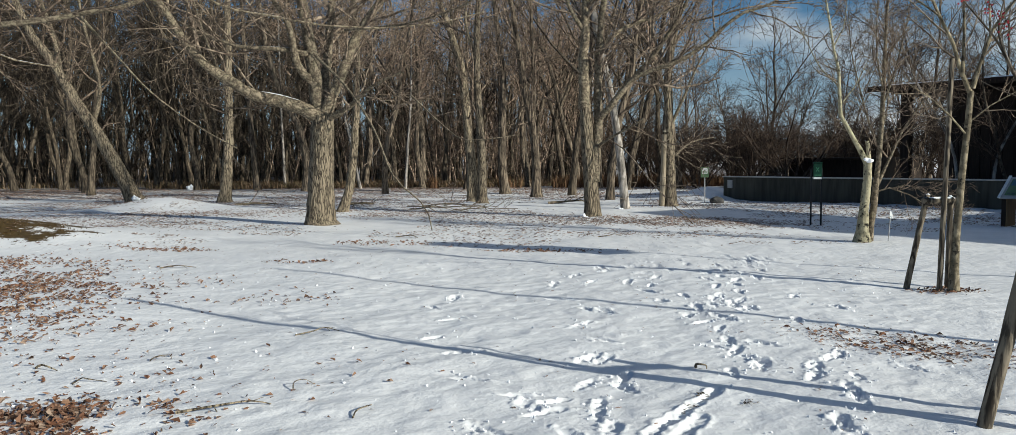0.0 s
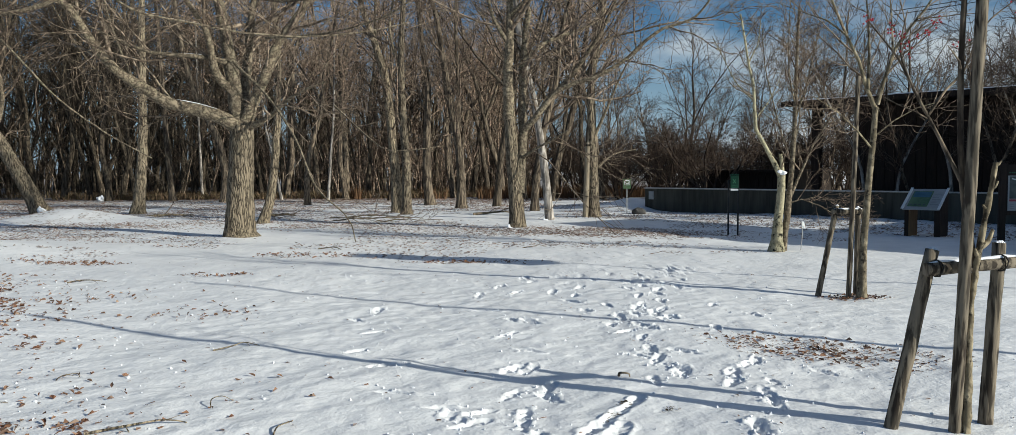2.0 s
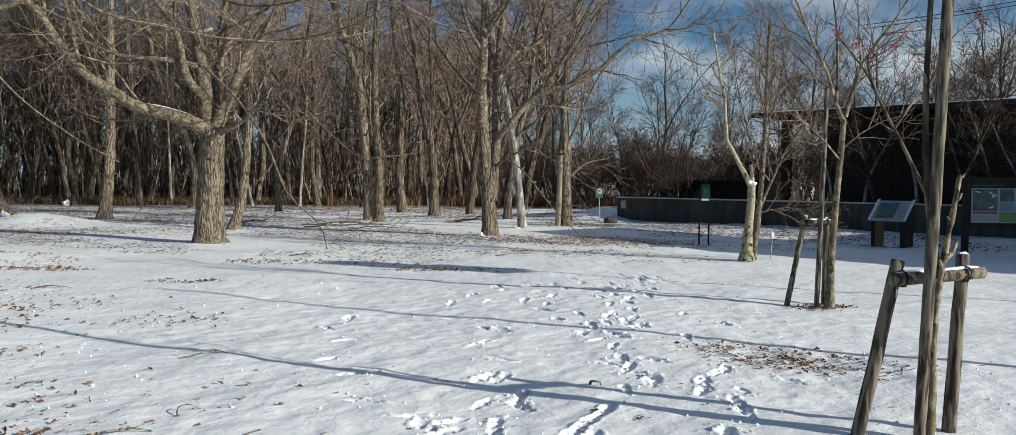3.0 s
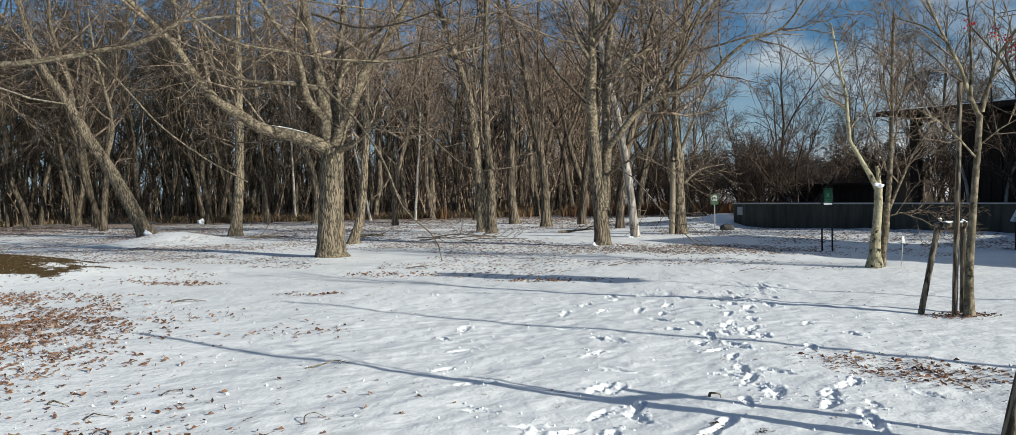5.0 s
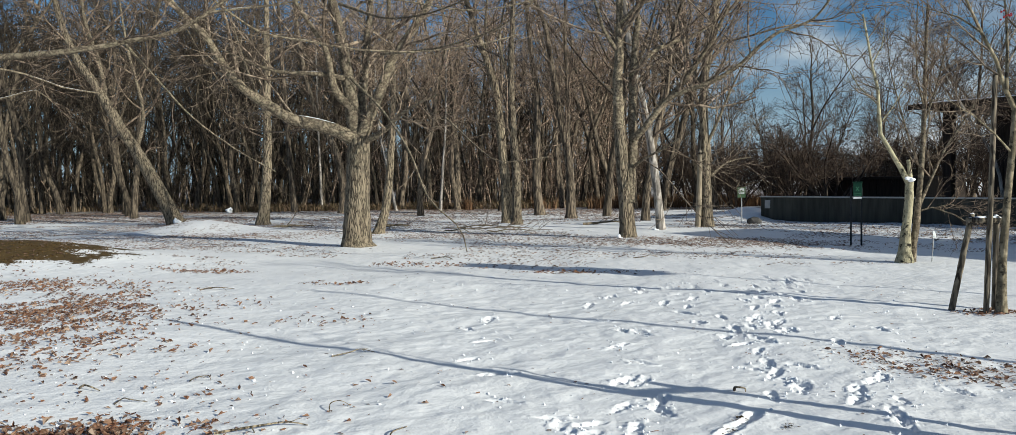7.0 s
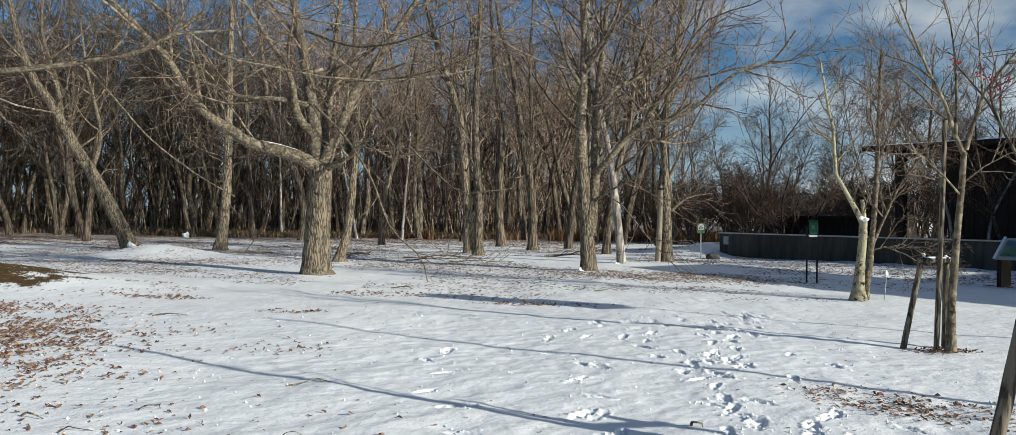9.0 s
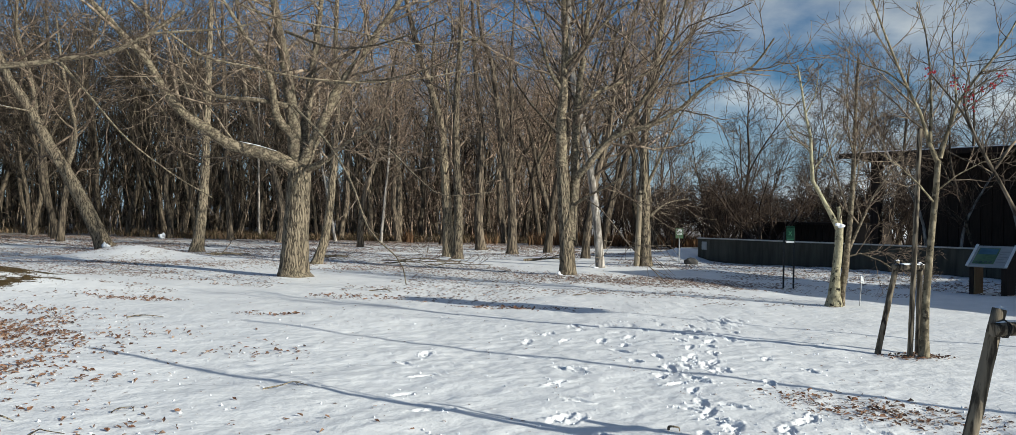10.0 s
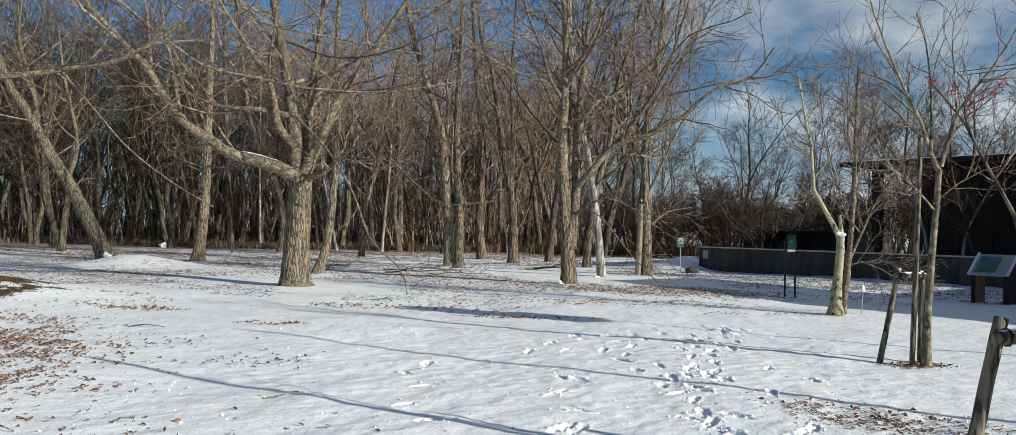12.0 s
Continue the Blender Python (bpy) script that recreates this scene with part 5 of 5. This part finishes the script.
# ---- staked young trees ----
def round_post(bm, a, b, r, rng, sides=10, r2=None):
    """A slightly uneven round timber from a to b."""
    pts = spline([a, b], 0.12)
    n = len(pts)
    rad = np.linspace(r, r2 or r * 0.92, n) * (1 + 0.03 * rng.uniform(-1, 1, n))
    v, f = bark_trunk(rng, pts + rng.normal(size=pts.shape) * r * 0.03, rad, sides, 0.035)
    vs = [bm.verts.new(p) for p in v]
    for q in f:
        bm.faces.new([vs[i] for i in q])
    bm.faces.new(vs[:sides][::-1])
    bm.faces.new(vs[-sides:])
    for face in bm.faces:
        face.smooth = len(face.verts) == 4
    return bm


def snow_strip(bm, a, b, wide, thick, rng):
    """A ridge of snow lying along the top of a timber."""
    a, b = Vector(a), Vector(b)
    side = (b - a).cross(Vector((0, 0, 1))).normalized()
    rows = []
    n = 9
    for k in range(n):
        p = a + (b - a) * (k / (n - 1))
        w, h = wide * rng.uniform(0.5, 1.0), thick * rng.uniform(0.3, 1.0) * (0.2 if k in (0, n - 1) else 1)
        rows.append([bm.verts.new(p + side * w * c + Vector((0, 0, h * (1 - c * c) - 0.4 * thick * c * c))) for c in (-1, -0.5, 0, 0.5, 1)])
    for r0, r1 in zip(rows, rows[1:]):
        for i in range(4):
            bm.faces.new((r0[i], r0[i + 1], r1[i + 1], r1[i]))
    return bm


def tree_stake(x, y, left_foot, left_head, right_foot, right_head, bar_a, bar_b, pole_top, r, seed, label):
    rng = np.random.RandomState(seed)
    root = thing("tree_stake", x, y, 0, label, "tree stake", "tree stakes")
    o = np.array((x, y, 0))
    for foot, head in ((left_foot, left_head), (right_foot, right_head)):
        leg = part("leg", round_post(bmesh.new(), np.array(foot) - o, np.array(head) - o, r * 1.02, rng), STAKE, root)
        cap = np.array(head) - o
        part("snow_cap", snow_strip(bmesh.new(), cap + (-r * 0.7, 0, 0.0), cap + (r * 0.7, 0, 0.0), r * 0.7, 0.022, rng), SNOWCAP, leg, "snow on the stake top")
    bar = part("crossbar", round_post(bmesh.new(), np.array(bar_a) - o, np.array(bar_b) - o, r * 0.98, rng), STAKE, root)
    part("snow_cap", snow_strip(bmesh.new(), np.array(bar_a) - o + (0.02, 0, r * 0.93), np.array(bar_b) - o + (-0.04, 0, r * 0.93), r * 0.55, 0.016, rng), SNOWCAP, bar, "snow along the crossbar")
    part("pole", round_post(bmesh.new(), (0, 0, -0.1), np.array(pole_top) - o, r * 0.88, rng, r2=r * 0.78), STAKE, root)
    ba, bb = np.array(bar_a) - o, np.array(bar_b) - o
    for f in (0.12, 0.5, 0.8):
        c = ba + (bb - ba) * f
        turns = [(c + np.array((0.01 * math.sin(k * 1.1), (r + 0.008) * math.cos(k * 0.7), (r + 0.008) * math.sin(k * 0.7)))) for k in range(19)]
        part("rope", tube_mesh("rope", [(np.array(turns), np.full(19, 0.005), 5)], ROPE), ROPE, root, "dark binding rope")
    return root


tree_stake(3.165, 4.60, (2.80, 4.70, -0.1), (3.075, 4.72, 1.10), (3.45, 4.72, -0.1), (3.53, 4.74, 1.135), (2.995, 4.655, 0.985), (3.64, 4.70, 1.02), (3.185, 4.43, 3.35), 0.042, 91, "weathered round timber tree stake with a crossbar and tall pole")
tree_stake(5.17, 9.60, (4.88, 9.84, -0.1), (5.13, 9.85, 1.13), (5.38, 9.80, -0.1), (5.40, 9.82, 1.10), (5.02, 9.74, 1.06), (5.45, 9.74, 1.06), (5.25, 9.60, 2.72), 0.036, 92, "weathered timber tree stake beside a pale young tree")

rowan = thing("rowan_tree", 3.265, 4.66, -0.05, "thin young rowan tied to a stake, with red berries", "tree")
rr = np.random.RandomState(93)
stem = spline([(-0.045, -0.09, 0), (-0.04, -0.09, 0.65), (-0.022, -0.09, 0.95), (0.03, -0.09, 1.28), (0.07, -0.09, 1.5), (0.10, -0.09, 1.68)], 0.05)
v, f = bark_trunk(rr, stem, np.linspace(0.027, 0.015, len(stem)) * (1 + 0.22 * rr.uniform(-1, 1, len(stem))), 10, 0.12)
part("trunk", mesh_of("trunk", v, f, SMOOTH), SMOOTH, rowan, "mottled thin stem snapped off at the top")
for z0, out, up, r in ((1.17, 0.075, 0.11, 0.019), (1.12, -0.03, 0.05, 0.016), (1.40, -0.035, 0.03, 0.012), (1.52, 0.035, 0.05, 0.011), (1.66, 0.03, 0.03, 0.010)):
    x0 = float(np.interp(z0, stem[:, 2], stem[:, 0]))
    knob = spline([(x0, -0.09, z0), (x0 + out * 0.6, -0.10, z0 + up * 0.35), (x0 + out, -0.10, z0 + up)], 0.02)
    part("stub", tube_mesh("stub", [(knob, np.linspace(r, r * 0.5, len(knob)), 8)], SMOOTH), SMOOTH, rowan)
rowan_limbs = [(0.020, 0.012, [(0.0, -0.07, 1.05), (-0.10, -0.08, 1.55), (-0.165, -0.133, 2.2), (-0.18, -0.185, 3.1), (-0.225, -0.21, 3.9)]),
               (0.013, 0.004, [(-0.10, -0.08, 1.55), (-0.17, -0.02, 1.75), (-0.22, 0.05, 1.92), (-0.34, 0.05, 2.12), (-0.44, 0.05, 2.3), (-0.63, 0.05, 2.52)]),
               (0.009, 0.003, [(-0.24, 0.05, 1.97), (-0.12, 0.06, 2.13), (0.0, 0.08, 2.24), (0.10, 0.05, 2.5), (0.32, 0.05, 2.68)]),
               (0.007, 0.003, [(-0.34, 0.05, 2.12), (-0.40, 0.1, 2.35), (-0.36, 0.1, 2.6)])]
fine = []
for r0, r1, points in rowan_limbs:
    pts = spline(points, 0.07)
    rad = np.linspace(r0, r1, len(pts))
    part("branch", tube_mesh("branch", [(pts, rad, 6)], FOREST), FOREST, rowan)
    sprout(rr, fine, pts, rad, 0, [(7, 0.12, 0.35, 45, 4, 3, 0.06, 0.002)], 0.35)
part("crown", tube_mesh("crown", fine, FOREST), FOREST, rowan, "sparse thin twigs")
bm = bmesh.new()
for cx, cz in ((-0.63, 2.53), (-0.50, 2.47), (-0.37, 2.36), (-0.21, 2.52), (-0.06, 2.39), (0.30, 2.66), (-0.42, 2.42), (-0.28, 2.46), (0.34, 2.63)):
    for k in range(9):
        c = (cx + rr.normal() * 0.022, 0.05 + rr.normal() * 0.02, cz + rr.normal() * 0.022)
        bmesh.ops.create_icosphere(bm, subdivisions=1, radius=0.0065, matrix=Matrix.Translation(c))
tagged(part("berries", bm, BERRY, rowan, "hanging clusters of small red berries"), kind="stuff")

# snow caught in the broken crotch
part_rng = np.random.RandomState(94)
bm = bmesh.new()
bmesh.ops.create_icosphere(bm, subdivisions=3, radius=0.05, matrix=Matrix.Diagonal((1.5, 1.1, 0.8, 1)))
for vert in bm.verts:
    vert.co *= 1 + 0.8 * noise.noise(vert.co * 17 + Vector((3, 1, 2)))
crotch = tagged(part("snow_lump", bm, SNOWCAP), "lump of snow caught in a broken tree crotch", "snow")
crotch.location = (6.85, 15.31, 1.52)



def base_snow(tree, x, y, z, r, seed):
    """Snow blown against the foot of a trunk."""
    bm = bmesh.new()
    bmesh.ops.create_icosphere(bm, subdivisions=4, radius=r, matrix=Matrix.Diagonal((1.0, 0.7, 1.1, 1)))
    for vert in bm.verts:
        vert.co *= 1 + 0.7 * noise.noise(vert.co * (1.6 / r) + Vector((seed, 1, 2))) + 0.25 * noise.noise(vert.co * (5 / r))
        vert.co += Vector((x, y, z))
    for face in bm.faces:
        face.smooth = True
    part("snow_patch", bm, SNOWCAP, tree, "snow blown against the trunk foot")


base_snow(leaning_tree, 0.12, -0.30, 0.10, 0.15, 1)
base_snow(twin_tree, -0.25, -0.16, 0.04, 0.12, 2)
base_snow(birch_tree, -0.16, -0.10, 0.06, 0.08, 3)

snowy_stump = thing("tree_stump", -17.4, 46.0, -0.05, "low tree stump heaped with snow", "tree stump")
part("stump", round_post(bmesh.new(), (0, 0, 0), (0.03, 0, 0.34), 0.17, part_rng, 10, 0.11), STAKE, snowy_stump)
base_snow(snowy_stump, 0.0, -0.12, 0.20, 0.17, 4)

# bare splintered stub beside the slender tree
stub = thing("dead_stub", 5.14, 26.35, -0.05, "pale barkless dead tree stub", "tree stump")
snag = spline([(0, 0, 0), (0.05, 0, 1.2), (0.09, 0, 2.4)], 0.25)
v, f = bark_trunk(part_rng, snag, np.linspace(0.10, 0.085, len(snag)), 9, 0.08)
part("trunk", mesh_of("trunk", v, f, DEADWOOD), DEADWOOD, stub)
bm = bmesh.new()
bmesh.ops.create_cone(bm, segments=7, radius1=0.07, radius2=0.015, depth=0.22, cap_ends=True, matrix=pose(0.11, 0, 2.58, 0, 12, 0))
part("splinter", bm, DEADWOOD, stub)

# small leaning post at the wood's edge
log = thing("cut_post", -21.9, 32.2, -0.05, "short dark leaning post in the snow", "post")
part("post", round_post(bmesh.new(), (0, 0, 0), (-0.25, 0, 0.75), 0.12, part_rng), STAKE, log)


# ---- signs ----
def bar_of(parent, name, x0, x1, z0, z1, y, mat, m=None):
    return part(name, boxed(x0, y - 0.004, z0, x1, y, z1, m=m), mat, parent)


sign = thing("post_sign", 7.60, 19.75, 0, "small green sign with white strip on two black posts", "sign", turn=-14)
for px in (-0.125, 0.115):
    post = part("post", boxed(px - 0.02, 0.0 if px < 0 else 0.05, -0.1, px + 0.02, 0.04 if px < 0 else 0.09, 1.32, bevel=0.004), BLACKMETAL, sign)
part("panel", boxed(-0.085, -0.03, 1.11, 0.11, -0.003, 1.43, bevel=0.006), GREENPAINT, sign, "green sign panel")
part("hood", boxed(-0.095, -0.05, 1.433, 0.12, 0.03, 1.46, bevel=0.006), GREENPAINT, sign)
part("strip", boxed(-0.08, -0.036, 1.055, 0.105, -0.006, 1.10, bevel=0.003), WHITEPAINT, sign, "white lettered strip")
for k, (a, b) in enumerate(((35, 0.02), (-35, 0.0))):
    part("symbol_bar", boxed(-0.06, -0.034, -0.009, 0.06, -0.0305, 0.009, m=pose(0.01, -0.001 * k, 1.29, 0, 55 if k else -55, 0)), SIGNMARK, sign)
for k in range(2):
    part("text_bar", boxed(-0.06, -0.034, 1.135 + k * 0.035, 0.09, -0.0305, 1.145 + k * 0.035), SIGNMARK, sign)

tag = thing("plant_label", 7.32, 15.45, 0, "small white plant label on a thin rod", "sign")
part("rod", round_post(bmesh.new(), (0, 0, -0.1), (0.04, 0, 0.52), 0.009, part_rng, 6), GREYPOST, tag)
part("plate", boxed(0.015, -0.012, 0.42, 0.075, -0.004, 0.56, bevel=0.004), WHITEPAINT, tag)

small = thing("small_notice", 7.18, 29.0, 0, "small pale green notice board on a thin post", "sign", turn=-12)
part("post", boxed(-0.018, 0, -0.1, 0.018, 0.036, 1.2, bevel=0.004), GREYPOST, small)
part("panel", boxed(-0.14, -0.035, 0.90, 0.13, -0.003, 1.26, bevel=0.006), MAPGREEN, small)
part("sheet", boxed(-0.10, -0.041, 1.03, 0.09, -0.0375, 1.22), WHITEPAINT, small)
for k in range(3):
    part("text_bar", boxed(-0.08, -0.046, 1.05 + k * 0.05, 0.07, -0.0425, 1.075 + k * 0.05), MAPGREEN, small)
stone = bmesh.new()
bmesh.ops.create_icosphere(stone, subdivisions=3, radius=0.22, matrix=Matrix.Diagonal((1.2, 0.9, 0.75, 1)))
for vert in stone.verts:
    vert.co *= 1 + 0.25 * noise.noise(vert.co * 6)
rock = tagged(part("stone", stone, STONE), "dark rough stone lying in snow", "stone")
rock.location = (7.62, 28.9, 0.06)

lectern = thing("information_lectern", 12.0, 18.72, 0.0, "slanted outdoor information panel on two wooden side walls", "information panel", turn=-50)
for sx, mat, name in ((-0.38, DARKWOOD, "side_wall"), (0.29, DARKWOOD, "side_wall")):
    bm = bmesh.new()
    prof = [(-0.30, -0.1), (0.30, -0.1), (0.30, 1.02), (-0.30, 0.62)]
    lo, hi = [[bm.verts.new((sx + d, py, pz)) for py, pz in prof] for d in (0.0, 0.09 if sx < 0 else 0.13)]
    bm.faces.new(lo[::-1]), bm.faces.new(hi)
    for i in range(4):
        bm.faces.new((lo[i], lo[(i + 1) % 4], hi[(i + 1) % 4], hi[i]))
    bmesh.ops.recalc_face_normals(bm, faces=bm.faces)
    part(name, bm, mat, lectern)
part("cladding", boxed(-0.288, -0.285, -0.1, -0.268, 0.285, 0.62, bevel=0.003), PANELWOOD, lectern, "brown plank cladding")
T = pose(0, -0.36, 0.585, math.degrees(math.atan2(0.40, 0.60)), 0, 0)
top = part("top_panel", boxed(-0.42, 0.0, 0.0, 0.42, 0.84, 0.035, m=T, bevel=0.006), GREYPOST, lectern, "pale slanted display panel")
for sx in (-0.44, 0.38):
    part("edge_rail", boxed(sx, -0.02, 0.037, sx + 0.06, 0.86, 0.065, m=T, bevel=0.006), WHITEPAINT, top)
part("picture", boxed(-0.33, 0.10, 0.037, 0.12, 0.74, 0.041, m=T), MAPGREEN, top, "printed map picture")
part("picture", boxed(-0.30, 0.48, 0.0425, 0.09, 0.71, 0.0455, m=T), MAPBLUE, top, "blue part of a printed map")
for k in range(4):
    part("picture", boxed(-0.29 + k * 0.1, 0.14, 0.0425, -0.23 + k * 0.1, 0.20, 0.0455, m=T), PHOTO, top, "small printed picture")
for k in range(5):
    part("text_bar", boxed(0.16, 0.18 + k * 0.1, 0.037, 0.34 - (k % 2) * 0.05, 0.205 + k * 0.1, 0.040, m=T), GREYTEXT, top)

board = thing("notice_board", 12.42, 16.62, 0, "large dark-framed notice board with printed panels", "notice board", turn=-22)
for px in (-0.06, 1.90):
    part("post", boxed(px, 0, -0.1, px + 0.13, 0.13, 1.70, bevel=0.008), DARKWOOD, board)
part("backing", boxed(0.073, 0.03, 0.56, 1.897, 0.10, 1.66, bevel=0.006), DARKWOOD, board)
sheet = part("display_sheet", boxed(0.10, 0.018, 0.66, 1.86, 0.027, 1.42, bevel=0.002), GREYPOST, board, "white printed display sheet")
for x0, x1, z0, z1, mat, lab in ((0.13, 0.62, 0.92, 1.40, PHOTO, "dark landscape photograph"), (0.66, 0.94, 1.13, 1.40, PHOTO, "dark landscape photograph"), (0.66, 0.94, 0.92, 1.11, PALEBLUE, "pale waterfall photograph"),
                                 (0.13, 0.62, 0.86, 0.905, REDPRINT, "red printed band"), (0.66, 1.30, 0.68, 0.90, PALEGREEN, "pale green text field"), (0.97, 1.30, 0.92, 1.40, PALEBLUE, "pale blue text field"), (1.34, 1.80, 0.70, 1.38, PHOTO, "dark landscape photograph")):
    part("print", boxed(x0, 0.0135, z0, x1, 0.0165, z1), mat, sheet, lab)
for k in range(4):
    for j in range(3):
        part("text_bar", boxed(0.14 + k * 0.12, 0.0135, 0.70 + j * 0.045, 0.23 + k * 0.12, 0.0165, 0.715 + j * 0.045), GREYTEXT, sheet)
for k in range(14):
    part("text_bar", boxed(0.12 + k * 0.045, 0.023, 1.47, 0.155 + k * 0.045, 0.0285, 1.495), SIGNMARK, board)
for x0, z0, turn in ((0.50, 1.30, 40), (0.55, 1.25, -30), (0.22, 1.34, 15), (0.50, 1.0, -20)):
    part("print", boxed(-0.055, 0.0105, -0.012, 0.055, 0.0125, 0.012, m=pose(x0, 0, z0, 0, turn, 0)), WHITEPAINT, sheet, "small white printed shape")

# out of view: pole and board added to cast the dark strip on the snow
shadow_pole = thing("tall_pole_sign", 10.9, 7.9, 0, "unseen tall pole with a board, added to cast a shadow", "sign")
part("pole", round_post(bmesh.new(), (0, 0, -0.1), (0, 0, 5.2), 0.03, part_rng, 8), GREYPOST, shadow_pole)
part("board", boxed(-0.2, -0.3, 3.9, 0.2, 0.3, 5.3, bevel=0.01), DARKWOOD, shadow_pole)

# overhead wires
for k, dz in enumerate((0.0, 0.12)):
    b = Vector((26.0, 17.0, 8.6 + dz))
    a = Vector((14.8, 25.0, 6.45 + dz))
    pts = np.array([a.lerp(b, t) - Vector((0, 0, 0.35 * 4 * t * (1 - t))) for t in np.linspace(0, 1, 18)])
    tagged(part("wire", tube_mesh("wire", [(pts, np.full(18, 0.012), 5)], ROPE), ROPE), "thin dark overhead electric wire", "wire", "overhead wires")


# ---- fallen wood and twigs on the snow ----
def stick(x, y, length, turn, r, seed, label, forks=2):
    rng = np.random.RandomState(seed)
    c, s = math.cos(turn), math.sin(turn)
    ends = [(x + c * length * t + rng.normal() * 0.03, y + s * length * t + rng.normal() * 0.03) for t in (0, 0.35, 0.7, 1)]
    pts = spline([(a, b, float(level(np.array([a]), np.array([b]))[0]) + r * 0.7 + (0.02 + 0.03 * rng.uniform()) * (k in (1, 2))) for k, (a, b) in enumerate(ends)], length / 9)
    rad = np.linspace(r, r * 0.4, len(pts))
    batch = [(pts, rad, 6)]
    if forks:
        sprout(rng, batch, pts, rad, 0, [(forks, length * 0.25, length * 0.5, 40, 4, 4, 0.0, r * 0.3)], 0.3)
    return tagged(part("fallen_twig", tube_mesh("fallen_twig", batch, OAK), OAK), label, "twig", "fallen twigs")


for k, (x, y, length, turn, r, forks) in enumerate(((-2.05, 5.15, 0.55, 0.45, 0.010, 2), (-3.7, 6.25, 0.30, -0.15, 0.010, 0), (-2.9, 6.5, 0.25, 0.6, 0.006, 2), (-1.9, 7.55, 0.35, 0.2, 0.008, 2), (-5.15, 12.3, 0.45, 0.1, 0.012, 1), (-0.95, 5.1, 0.22, 1.2, 0.006, 1),
                                                   (-3.2, 5.9, 0.28, 0.1, 0.006, 2), (-1.5, 5.7, 0.2, 0.8, 0.005, 1), (-4.6, 6.2, 0.45, 0.0, 0.012, 1), (1.48, 6.12, 0.06, 0.3, 0.012, 0), (-4.3, 5.4, 0.6, -0.1, 0.014, 2), (2.0, 16.8, 0.5, 0.3, 0.012, 2), (-2.3, 17.3, 0.6, -0.4, 0.016, 3))):
    stick(x, y, length, turn, r, 100 + k, "thin dark broken twig lying on snow", forks)
for k, (x, y, length, turn, r) in enumerate(((-3.2, 27.6, 3.4, -0.45, 0.026), (-2.9, 25.6, 2.4, 0.15, 0.022), (-5.6, 28.2, 1.2, 0.3, 0.06), (-1.5, 25.2, 2.0, -0.2, 0.022), (1.6, 28.5, 1.4, 0.0, 0.05), (-9.6, 29.4, 1.6, -0.2, 0.05))):
    rng_k = np.random.RandomState(130 + k)
    pts = spline([(0, 0, 0.05), (math.cos(turn) * length * 0.5, math.sin(turn) * length * 0.5, 0.14), (math.cos(turn) * length, math.sin(turn) * length, 0.10)], 0.25)
    pts = pts + rng_k.normal(size=pts.shape) * 0.02
    rad = np.linspace(r, r * 0.4, len(pts))
    fallen = thing("fallen_branch", x, y, 0.0, "dark fallen branch with side twigs on leaf-strewn snow", "branch", "fallen branches")
    part("limb", tube_mesh("limb", [(pts, rad, 7)], OAK), OAK, fallen)
    fine = []
    sprout(rng_k, fine, pts, rad, 0, [(7, 0.4, 1.1, 45, 5, 4, -0.01, 0.008), (3, 0.2, 0.5, 40, 3, 3, 0.0, 0.006)], 0.2)
    part("brushwood", tube_mesh("brushwood", fine, TWIG), TWIG, fallen)
